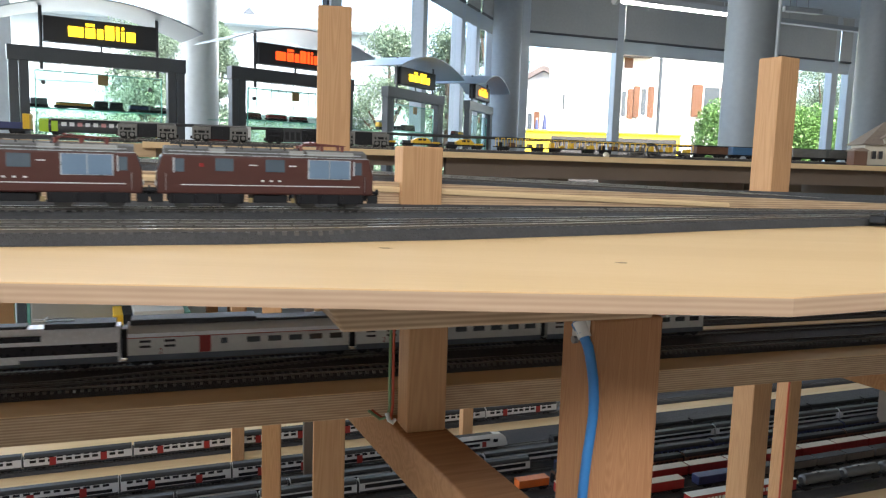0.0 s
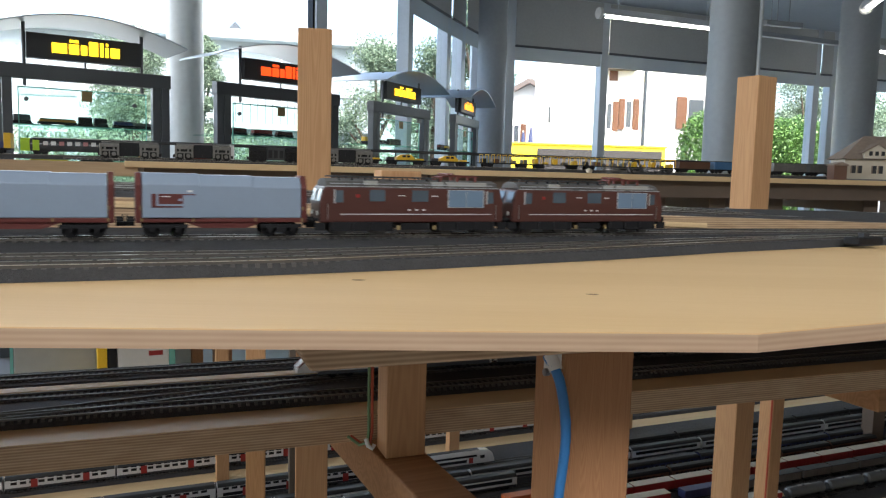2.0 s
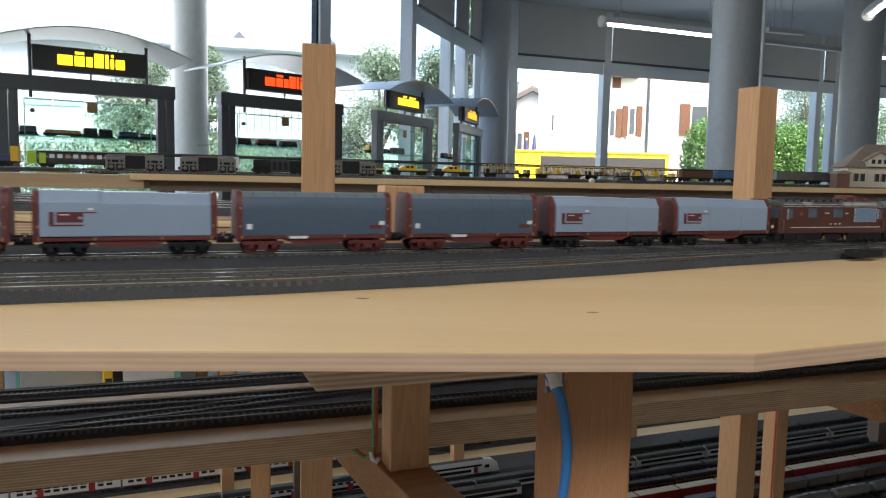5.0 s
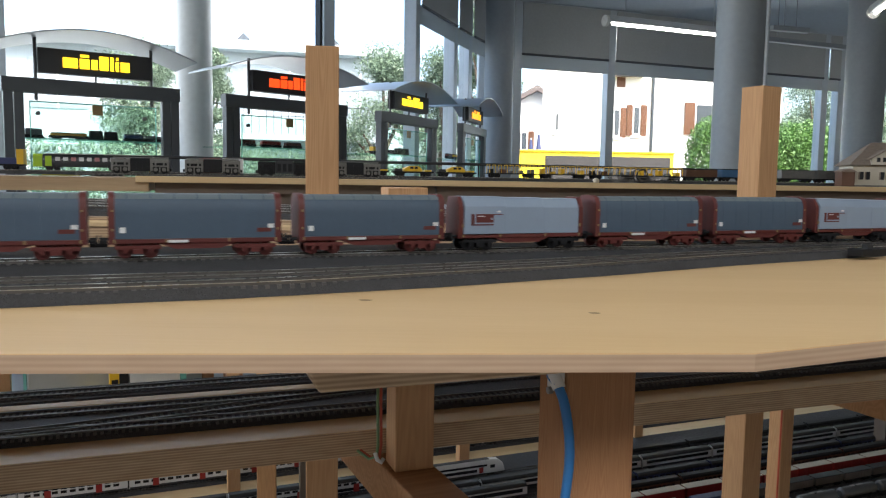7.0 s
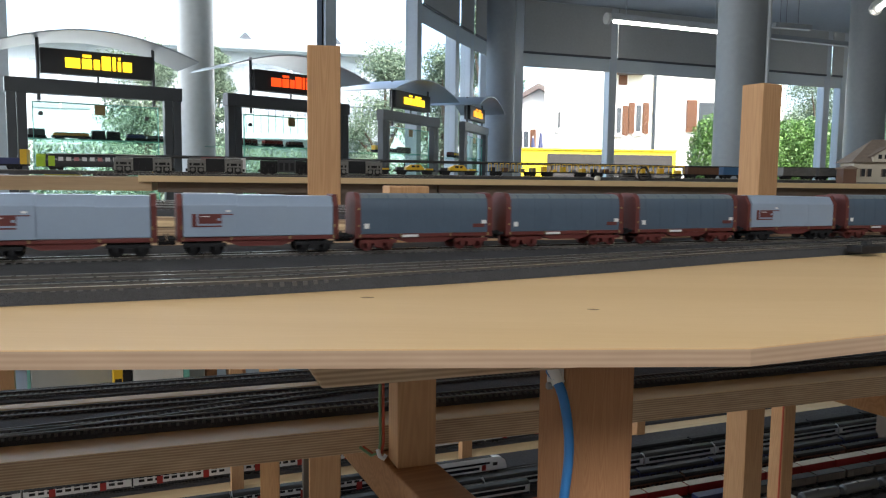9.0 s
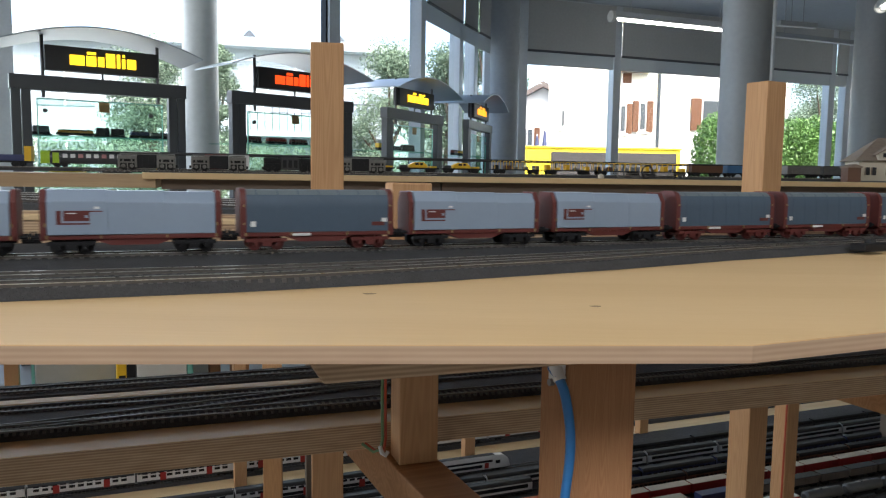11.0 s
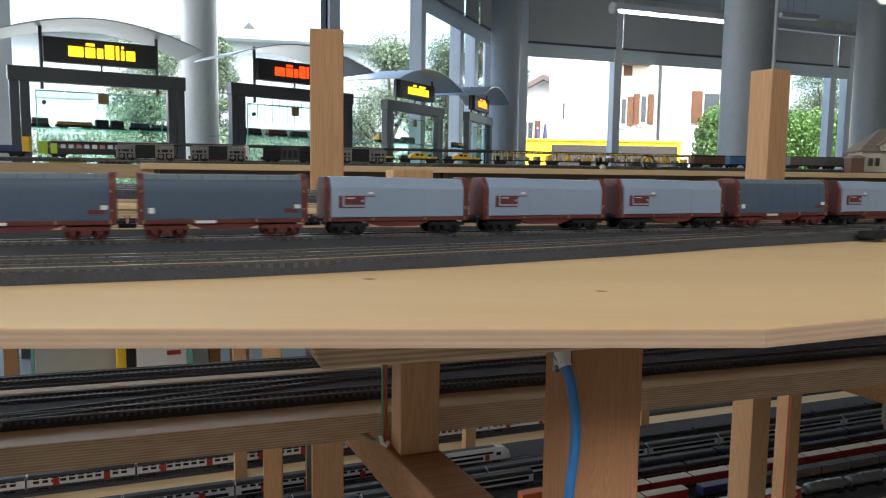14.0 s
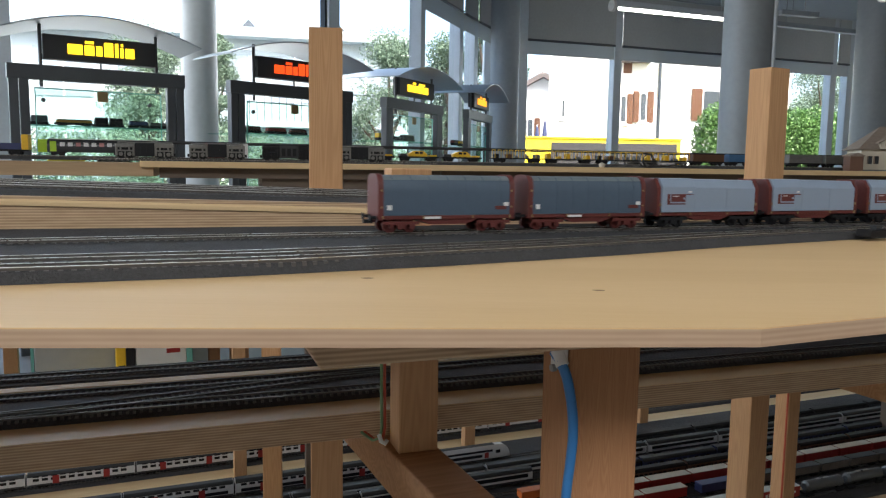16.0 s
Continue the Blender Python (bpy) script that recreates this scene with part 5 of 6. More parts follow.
def heavy_unit(end_m, mid_m, label):
    """Short heavy unit: two bogie blocks with a darker middle."""
    ob = thing("motor_unit", BEN, label, "rail vehicle", "bench models")
    for x in (-0.039, 0.039):
        bl = boxes("bogie_block", [(x - 0.0185, x + 0.0185, -0.0125, 0.0125, 0.004, 0.031)], BLACK, ob, "", 0.0008)
        boxes("side_frame", [(x - 0.019, x + 0.019, -0.0165, -0.0126, 0.0235, 0.0315), (x - 0.019, x - 0.0145, -0.0160, -0.0126, 0.006, 0.0234), (x + 0.0145, x + 0.019, -0.0160, -0.0126, 0.006, 0.0234), (x - 0.0143, x + 0.0143, -0.0155, -0.0126, 0.0150, 0.0185)], end_m, bl, "", 0.0007)
        for k in (-0.0085, 0.0085):
            bm = bmesh.new()
            cyl(bm, (x + k, -0.0125, 0.0095), (x + k, -0.0160, 0.0095), 0.0042, 14)
            cyl(bm, (x + k, -0.0160, 0.0095), (x + k, -0.0178, 0.0095), 0.0022, 10)
            part("axle_box", bm, end_m, bl, smooth=True)
            bm = bmesh.new()
            cyl(bm, (x + k, -0.0148, 0.0186), (x + k, -0.0148, 0.0234), 0.0018, 8)
            part("spring", bm, end_m, bl, smooth=True)
            bm = bmesh.new()
            for y in (-0.0095, 0.0095):
                cyl(bm, (x + k, y - 0.0013, 0.0055), (x + k, y + 0.0013, 0.0055), 0.0055, 14)
            part("wheelset", bm, BLACK, bl, smooth=True)
        boxes("brake_rod", [(x - 0.0012, x + 0.0012, -0.0165, -0.0126, 0.0040, 0.0149)], end_m, bl, "", 0.0004)
    boxes("middle_body", [(-0.0195, 0.0195, -0.0145, 0.0145, 0.005, 0.0335)], mid_m, ob, "", 0.001)
    boxes("cover", [(-0.055, 0.055, -0.010, 0.010, 0.0322, 0.0355)], end_m, ob, "", 0.001)
    boxes("gangboard", [(-0.062, -0.058, -0.012, 0.012, 0.006, 0.012), (0.058, 0.062, -0.012, 0.012, 0.006, 0.012)], BLACK, ob)
    for x in (-0.012, 0.0, 0.012):
        boxes("vent", [(x - 0.004, x + 0.004, -0.0152, -0.0145, 0.010, 0.027)], BLACK, ob)
    return ob


bench_row(heavy_unit(UNIT_GREY, BLACK, "grey heavy model unit with black middle"), 0.055, [0.379, 0.527, 0.838], BT + 0.0075)
bench_row(heavy_unit(BLACK, COACH_GREY, "black heavy model unit with detailed bogies"), 0.055, [0.680], BT + 0.0075)


def green_coach():
    ob = thing("passenger_coach", BEN, "dark grey model coach with lime green cab end", "train", "bench models")
    bm = bmesh.new()
    coach_shell(bm, 0.020, 0.265, 0.0152, 0.0085, 0.0385, 0.008)
    part("body", bm, COACH_DARK, ob, smooth=True)
    bm = bmesh.new()
    coach_shell(bm, 0.0, 0.0195, 0.0152, 0.0085, 0.0385, 0.006)
    part("cab_end", bm, LIME, ob, "lime green cab end", smooth=True)
    for sy in (-1, 1):
        a, b = sorted((sy * 0.0150, sy * 0.0161))
        boxes("door", [(0.026, 0.040, a, b, 0.0100, 0.0340)], LIME, ob, "lime green door")
        for k in range(12):
            x = 0.048 + k * 0.0172
            boxes("window", [(x, x + 0.0105, a, b, 0.0225, 0.0315)], (COACH_WHITE, COACH_WHITE, PINK)[k % 3], ob)
    boxes("roof", [(0.024, 0.262, -0.010, 0.010, 0.0380, 0.0402)], ROOF_PALE, ob, "pale grey roof", 0.0006)
    add_bogie(ob, 0.04, 0.017, BLACK, 0.0085)
    add_bogie(ob, 0.225, 0.017, BLACK, 0.0085)
    return ob


bench_row(green_coach(), 0.30, [0.115])
yw = thing("low_wagon", ben(0.02, 0.30, BR), "low dark wagon with yellow end wall", "goods wagon", "bench models")
boxes("deck", [(-0.10, 0.075, -0.014, 0.014, 0.009, 0.013)], BLACK, yw)
boxes("end_wall", [(0.060, 0.075, -0.014, 0.014, 0.013, 0.048)], YELLOW, yw, "yellow end wall", 0.0005)
boxes("load", [(-0.09, 0.062, -0.012, 0.012, 0.013, 0.028)], COACH_BLUE, yw, "dark blue load", 0.001)
add_bogie(yw, -0.06, 0.014, BLACK, 0.0085)
add_bogie(yw, 0.045, 0.014, BLACK, 0.0085)


def works_wagon(load):
    """Flat works wagon with yellow uprights."""
    ob = thing("works_wagon", BEN, "black flat works wagon with yellow uprights and fittings", "goods wagon", "bench models")
    boxes("deck", [(-0.075, 0.075, -0.014, 0.014, 0.0095, 0.0125)], BLACK, ob)
    rnd = random.Random(load)
    for k in range(9):
        x = -0.068 + k * 0.017
        boxes("upright", [(x, x + 0.0013, -0.0135, -0.0122, 0.0125, 0.034), (x, x + 0.0013, 0.0122, 0.0135, 0.0125, 0.034), (x, x + 0.0013, -0.0135, 0.0135, 0.0335, 0.0348)], YELLOW, ob, "yellow upright")
    for k in range(5):
        x = -0.066 + k * 0.029
        w, h = rnd.uniform(0.008, 0.020), rnd.uniform(0.006, 0.015)
        boxes("load", [(x, x + w, -0.010, 0.010, 0.0125, 0.0125 + h)], rnd.choice((YELLOW, YELLOW, BLACK, MODEL_GREY, COACH_BROWN)), ob, "", 0.0006)
    for x in (-0.05, 0.05):
        add_bogie(ob, x, 0.014, BLACK, 0.0085)
    return ob


for load, ss in ((3, (1.31, 1.615)), (8, (1.462, 1.768))):
    bench_row(works_wagon(load), 0.30, ss)


def works_crane(label):
    ob = thing("works_vehicle", BEN, label, "rail vehicle", "bench models")
    boxes("deck", [(-0.055, 0.055, -0.014, 0.014, 0.0085, 0.0125)], BLACK, ob)
    bm = bmesh.new()
    prism(bm, [(-0.025, 0.0125), (-0.025, 0.020), (-0.012, 0.027), (0.014, 0.027), (0.024, 0.018), (0.024, 0.0125)], -0.013, 0.013, "y")
    part("cab", bm, YELLOW, ob, "yellow cab", 0.001)
    boxes("window", [(-0.010, 0.000, -0.0134, 0.0134, 0.0195, 0.0250)], COACH_DARK, ob)
    boxes("window", [(0.003, 0.011, -0.0134, 0.0134, 0.0195, 0.0250)], COACH_DARK, ob)
    boxes("engine", [(-0.050, -0.030, -0.010, 0.010, 0.0125, 0.020)], COACH_GREY, ob, "", 0.001)
    boxes("tool_box", [(0.030, 0.050, -0.010, 0.010, 0.0125, 0.017)], YELLOW, ob, "", 0.001)
    for x in (-0.035, 0.035):
        add_bogie(ob, x, 0.012, BLACK, 0.0085, 0.006)
    return ob


bench_row(works_crane("small yellow works vehicle on a dark frame"), 0.30, [0.91, 1.03, 1.15])
# long dark rail carried over the wagons on thin uprights
gr = thing("overhead_rail", BEN, "long dark grey rail on thin uprights above the wagons", "rail")
bm = bmesh.new()
cyl(bm, (0.34, 0.385, BT + 0.051), (2.15, 0.385, BT + 0.047), 0.0042, 10)
part("rail", bm, COACH_GREY, gr, smooth=True)
for k in range(9):
    s = 0.36 + 0.22 * k
    boxes("upright", [(s, s + 0.003, 0.3835, 0.3865, BT + 0.003, BT + 0.047)], YELLOW if k < 3 else BLACK, gr)
for k, (s, c) in enumerate(((0.515, RED), (0.568, COACH_WHITE))):
    b_ = thing("small_carton", ben(s, 0.19, BT + 0.0125), "small %s model carton on the bench" % ("red" if c is RED else "white"), "carton", "bench models")
    boxes("carton", [(-0.024, 0.024, -0.012, 0.012, 0.0, 0.034)], c, b_, "", 0.001)
    boxes("lettering_bar", [(-0.012, 0.014, -0.0124, -0.0119, 0.018, 0.026)], WHITE if c is RED else RED, b_)

BW = box_wagon("brown_box_wagon", "brown covered model wagon on the bench", 0.11, COACH_BROWN, BLACK, 0.034)
bench_row(BW, 0.30, [1.90])
BL = box_wagon("blue_shunter", "blue model shunter with dark roof", 0.10, mat("mid_blue_plastic", (0.05, 0.14, 0.28), 0.4), BLACK, 0.036)
bench_row(BL, 0.30, [2.015])
BC = box_wagon("grey_container_wagon", "grey container wagon with green bars on the bench", 0.125, MODEL_GREY, COACH_GREY, 0.038)
bench_row(BC, 0.30, [2.235, 2.365, 2.495])

# wire loop lying on the bench, and a small pale stone
bm = bmesh.new()
rnd = random.Random(5)
pts = []
for k in range(90):
    a = k / 30 * 2 * math.pi
    q = 0.018 - 0.001 * (k // 30)
    pts.append((1.565 + 0.006 * (k / 45) + q * math.cos(a), 0.05 + 0.006 * math.sin(a * 0.5), BT + 0.0045 + q + q * math.sin(a)))
for k in range(24):
    pts.append((1.59 + 0.004 * k + 0.006 * math.sin(k * 2.1), 0.045 + 0.012 * math.sin(k * 1.3), BT + 0.006 + 0.003 * (1 + math.sin(k * 1.7))))
sweep(bm, pts, 0.0011, 6)
tagged(link("wire_coil", bm, BLACK, None, "", BEN, smooth=True), "tangled dark wire coil lying on the bench", "wire")
mast = thing("lattice_mast", ben(1.50, 0.085, BT + 0.0034), "grey model lattice mast lying on the bench", "mast", "bench models")
for y in (0.0, 0.012):
    for z in (0.0012, 0.0145):
        bm = bmesh.new()
        cyl(bm, (0, y, z), (0.20, y, z), 0.0011, 6)
        part("chord", bm, MODEL_GREY, mast)
    for k in range(10):
        bm = bmesh.new()
        za, zb = (0.0012, 0.0145) if k % 2 else (0.0145, 0.0012)
        cyl(bm, (0.02 * k, y, za), (0.02 * k + 0.02, y, zb), 0.0009, 6)
        part("brace", bm, MODEL_GREY, mast)
bm = bmesh.new()
bmesh.ops.create_icosphere(bm, subdivisions=2, radius=0.008)
for v in bm.verts:
    v.co.z = max(v.co.z * 0.9, -0.006)
    v.co *= 1 + 0.12 * noise.noise(v.co * 90)
tagged(link("pale_stone", bm, PLASTER_MODEL, None, "", ben(1.425, 0.012, BT + 0.0080), smooth=True), "small pale stone lying on the bench edge", "stone")


def model_house():
    ob = thing("model_house", ben(2.366, 0.13, BT + 0.0034, -25), "cream model house with brown hipped roof and dormer", "model house")
    boxes("wall", [(-0.075, 0.105, -0.05, 0.07, 0.0, 0.060)], PLASTER_MODEL, ob, "cream plaster wall", 0.001)
    boxes("base", [(-0.10, 0.12, -0.065, 0.08, -0.0004, 0.004)], MODEL_GREY, ob)
    bm = bmesh.new()
    a = [bm.verts.new(p) for p in ((-0.088, -0.062, 0.060), (0.118, -0.062, 0.060), (0.118, 0.082, 0.060), (-0.088, 0.082, 0.060), (-0.010, 0.01, 0.128), (0.050, 0.01, 0.128))]
    for f in ((0, 1, 5, 4), (1, 2, 5), (2, 3, 4, 5), (3, 0, 4), (3, 2, 1, 0)):
        bm.faces.new([a[i] for i in f])
    part("roof", bm, MODEL_ROOF, ob, "brown tiled hipped roof")
    bm = bmesh.new()
    prism(bm, [(-0.030, 0.062), (-0.030, 0.078), (0.005, 0.100), (0.040, 0.078), (0.040, 0.062)], -0.066, 0.0, "y")
    part("dormer", bm, PLASTER_MODEL, ob, "cream gabled dormer")
    bm = bmesh.new()
    prism(bm, [(-0.038, 0.076), (-0.036, 0.080), (0.005, 0.106), (0.046, 0.080), (0.048, 0.076), (0.005, 0.101)], -0.070, 0.0, "y")
    part("dormer_roof", bm, MODEL_ROOF, ob)
    for x in (-0.055, -0.038, 0.000, 0.017, 0.060, 0.078):
        boxes("window", [(x, x + 0.010, -0.0512, -0.0495, 0.020, 0.042)], COACH_DARK, ob)
        boxes("shutter", [(x - 0.0035, x - 0.0005, -0.0516, -0.0495, 0.020, 0.042)], MODEL_ROOF, ob)
    for x in (-0.018, -0.002, 0.014):
        boxes("window", [(x, x + 0.009, -0.0672, -0.0655, 0.070, 0.082)], COACH_DARK, ob)
    return ob


model_house()
sh = thing("model_shed", ben(2.252, 0.115, BT + 0.0034, -25), "brown wooden model shed beside the house", "model house")
boxes("wall", [(-0.018, 0.016, -0.03, 0.03, 0.0, 0.040)], COACH_BROWN, sh)
bm = bmesh.new()
prism(bm, [(-0.021, 0.040), (0.018, 0.040), (0.018, 0.043), (0.0, 0.050), (-0.021, 0.043)], -0.036, 0.036, "y")
part("roof", bm, MODEL_ROOF, sh)


# ---- glass showcases with lit signs ----
def showcase(x, y, deg, w, material, seed):
    """Showcase with posts, top bar, lit sign and curved canopy; x, y is its near end, it runs along deg."""
    ob = thing("glass_showcase", pose(x, y, 0, 0, 0, deg), "anthracite framed glass showcase with lit sign and curved canopy", "showcase", "glass showcases")
    d = 0.42
    for px in (0.0, 0.049, w - 0.094, w - 0.045):
        boxes("post", [(px, px + 0.045, 0.0, 0.05, 0.0, 1.535)], ANTHRACITE, ob, "", 0.003)
    boxes("top_bar", [(-0.006, w + 0.006, -0.006, 0.056, 1.475, 1.552)], ANTHRACITE, ob, "anthracite top bar", 0.003)
    sx = (w - 0.57) / 2 + 0.005
    for px in (sx - 0.016, sx + 0.572):
        bm = bmesh.new()
        cyl(bm, (px + 0.006, 0.025, 1.44), (px + 0.006, 0.025, 1.785), 0.009, 12)
        part("hanger", bm, ANTHRACITE, ob, smooth=True)
    boxes("sign_strut", [(sx + 0.28, sx + 0.29, 0.02, 0.03, 1.55, 1.60)], ANTHRACITE, ob)
    sg = boxes("sign_board", [(sx, sx + 0.57, -0.005, 0.055, 1.585, 1.715)], SIGN_BODY, ob, "charcoal sign board", 0.003)
    # the lit word is drawn as plain upright bars
    ww = (0.074, 0.050, 0.032, 0.047, 0.018, 0.018, 0.048)
    px = sx + 0.118
    for k, wd in enumerate(ww):
        top = 1.694 if k in (3, 4) else 1.672
        boxes("lit_bar", [(px, px + wd, -0.012, -0.0052, 1.618, top)], material, sg, "lit sign bar", 0.003)
        if k in (1, 5):
            boxes("lit_dot", [(px + 0.004, px + wd - 0.002, -0.012, -0.0052, 1.680, 1.694)], material, sg)
        px += wd + 0.0085
    # canopy: bent sheet
    bm = bmesh.new()
    n, r0 = 24, None
    rows = []
    for k in range(n + 1):
        t = k / n
        cx = -0.09 + (w + 0.15) * t
        cz = 1.685 + 0.115 * math.sin(math.pi * t) ** 0.9 if 0 < t < 1 else 1.685
        rows.append([bm.verts.new(p) for p in ((cx, -0.16, cz), (cx, 0.30, cz), (cx, 0.30, cz + 0.007), (cx, -0.16, cz + 0.007))])
    for a, b in zip(rows, rows[1:]):
        for q in range(4):
            j = (q + 1) % 4
            bm.faces.new((a[q], b[q], b[j], a[j]))
    bm.faces.new(rows[0])
    bm.faces.new(rows[-1][::-1])
    part("canopy", bm, CANOPY, ob, "bent silvery canopy", smooth=True)
    # glass box with shelves and models
    for z in (0.72, 0.99, 1.235):
        boxes("glass_shelf", [(0.06, w - 0.06, 0.06, d, z, z + 0.007)], GLASS_GREEN, ob, "green tinted glass shelf")
        boxes("shelf_edge", [(0.06, w - 0.06, 0.056, 0.0598, z, z + 0.007)], GLASS_EDGE, ob)
    boxes("front_pane", [(0.12, w - 0.12, 0.03, 0.036, 0.46, 1.43)], GLASS_GREEN, ob).visible_shadow = False
    for px in (0.122, w - 0.126):
        boxes("pane_edge", [(px, px + 0.004, 0.028, 0.038, 0.46, 1.43)], GLASS_EDGE, ob, "green glass edge")
    boxes("pane_edge", [(0.122, w - 0.122, 0.028, 0.038, 1.43, 1.436)], GLASS_EDGE, ob)
    boxes("lock_plate", [(w * 0.48, w * 0.48 + 0.055, 0.020, 0.030, 1.375, 1.43)], BRASS, ob, "small brass plate", 0.003)
    for px in (0.16, w - 0.19):
        bm = bmesh.new()
        cyl(bm, (px, 0.026, 1.37), (px, 0.012, 1.37), 0.012, 12)
        part("glass_clamp", bm, ANTHRACITE, ob, smooth=True)
    boxes("cabinet_base", [(0.0, w, 0.06, d, 0.0, 0.45)], CABINET, ob, "pale grey base cabinet", 0.004)
    return ob


SHOW = ((-2.285, 4.0, 34, 0.89, SIGN_YELLOW), (-1.33, 4.70, 45, 0.92, SIGN_RED), (-0.47, 5.72, 64, 0.92, SIGN_YELLOW), (0.16, 6.85, 74, 0.92, SIGN_ORANGE))
rnd = random.Random(11)


def shelf_model(m, L, body_m, top_m, h, label):
    ob = thing("shelf_model", m, label, "model train", "showcase models")
    boxes("frame", [(-L / 2, L / 2, -0.018, 0.018, 0.010, 0.022)], BLACK, ob)
    boxes("body", [(-L * 0.46, L * 0.46, -0.019, 0.019, 0.022, h)], body_m, ob, "", 0.003)
    boxes("roof", [(-L * 0.44, L * 0.44, -0.015, 0.015, h, h + 0.006)], top_m, ob, "", 0.002)
    for x in (-L * 0.3, L * 0.3):
        boxes("bogie", [(x - 0.025, x + 0.025, -0.016, 0.016, 0.0, 0.012)], BLACK, ob, "", 0.002)
    return ob


for i, (x, y, deg, w, sm) in enumerate(SHOW):
    showcase(x, y, deg, w, sm, i)
    M0 = pose(x, y, 0, 0, 0, deg)
    for z in (0.727, 0.997, 1.242):
        if i == 0 and z > 1.2:
            for a, L, c, h, lb in ((0.13, 0.09, ANTHRACITE, 0.05, "dark grey boxy"), (0.25, 0.20, SIGN_WOOD, 0.034, "flat orange-brown loaded"), (0.455, 0.075, BLACK, 0.052, "black"), (0.535, 0.075, BLACK, 0.050, "black"), (0.64, 0.11, COACH_BLUE, 0.040, "dark blue"), (0.755, 0.10, MODEL_GREY, 0.034, "low grey")):
                shelf_model(M0 @ pose(a + L / 2 - 0.02, 0.20, z), L, c, BLACK, h, "small %s model rail vehicle on a glass shelf" % lb)
            continue
        px = 0.18
        while px < w - 0.26:
            L = rnd.uniform(0.13, 0.24)
            bm_, lb = rnd.choice(((YELLOW, "yellow"), (BLACK, "black"), (MODEL_GREY, "grey"), (WAGON_RED, "red-brown"), (BLACK, "black"), (RED, "red")))
            shelf_model(M0 @ pose(px + L / 2, 0.20, z), L, bm_, rnd.choice((BLACK, ROOF_PALE)), rnd.uniform(0.035, 0.06), "small %s model rail vehicle on a glass shelf" % lb)
            px += L + rnd.uniform(0.02, 0.06)

# low furniture and cartons behind the layout
cab = thing("low_cabinet", pose(-1.30, 2.95, 0, 0, 0, 25), "pale grey two-door low cabinet behind the layout", "cabinet")
boxes("body", [(-0.29, 0.345, 0.0, 0.40, 0.04, 0.86)], CABINET, cab, "", 0.004)
boxes("plinth", [(-0.28, 0.335, 0.03, 0.38, 0.0, 0.04)], ANTHRACITE, cab)
boxes("top", [(-0.30, 0.355, -0.01, 0.41, 0.86, 0.875)], ROOF_PALE, cab, "", 0.002)
boxes("side_edge", [(-0.302, -0.291, 0.0, 0.40, 0.04, 0.858)], GLASS_EDGE, cab, "teal side edge")
for a, b in ((-0.287, 0.026), (0.030, 0.343)):
    boxes("door", [(a, b, -0.016, -0.0005, 0.05, 0.85)], CABINET, cab, "", 0.003)
for s, wd, lb in ((-0.40, 0.05, "brown wooden upright"), (0.36, 0.045, "brown wooden upright"), (0.45, 0.075, "broad brown wooden upright")):
    post("wooden_upright", *xy(pose(-1.30, 2.95, 0, 0, 0, 25), s + wd / 2, 0.1), 25, wd, 0.05, 0.0, 0.90, lb + " behind the layout", 0.002, FIR_FINE)
for s, wd, h, c, lb in ((-0.008, 0.033, 0.43, YELLOW, "yellow box standing on the floor by the cabinet"), (0.0255, 0.032, 0.43, BLACK, "black box standing beside a yellow one"), (0.060, 0.178, 0.44, CARTON, "white carton with red mark by the cabinet"), (0.2385, 0.023, 0.43, GLASS_EDGE, "dark green box beside a white carton")):
    m = pose(-1.30, 2.95, 0, 0, 0, 25) @ pose(s, -0.22, 0)
    cb = thing("carton", m, lb, "carton", "cartons")
    boxes("box", [(0, wd, 0, 0.18, 0, h)], c, cb, "", 0.003)
    if c is CARTON:
        boxes("lettering_bar", [(wd * 0.6, wd * 0.88, -0.001, 0.0005, h * 0.76, h * 0.80)], RED, cb, "red lettering bar")
    elif c is YELLOW:
        boxes("lettering_bar", [(wd * 0.2, wd * 0.9, -0.001, 0.0005, h * 0.5, h * 0.7)], BLACK, cb)


# ---- outdoors ----
bm = bmesh.new()
outer = [bm.verts.new(p) for p in ((-400, -300, -0.35), (400, -300, -0.35), (400, 500, -0.35), (-400, 500, -0.35))]
bm.faces.new(outer)
tagged(link("ground", bm, GROUND), "grey asphalt yard and street outside", "ground", "", "structure")


def leaf_mass(name, boxes_, count, size, seed, material, inner=0.25):
    """Many small leaf faces over the hull of boxes or clumps."""
    rg = np.random.default_rng(seed)
    verts, faces = [], []
    for (cx, cy, cz, rx, ry, rz, share) in boxes_:
        for _ in range(int(count * share)):
            v = rg.normal(size=3)
            v /= np.linalg.norm(v)
            r = rg.uniform(inner, 1.12)
            p = np.array((cx, cy, cz)) + v * np.array((rx, ry, rz)) * r
            a = rg.normal(size=3)
            a /= np.linalg.norm(a)
            b = np.cross(a, rg.normal(size=3))
            b /= np.linalg.norm(b)
            s = size * rg.uniform(0.5, 1.2)
            i = len(verts)
            verts += [tuple(p - a * s), tuple(p + b * s * 0.55), tuple(p + a * s), tuple(p - b * s * 0.55)]
            faces.append((i, i + 1, i + 2, i + 3))
    me = bpy.data.meshes.new(name)
    me.from_pydata(verts, [], faces)
    me.materials.append(material)
    return me


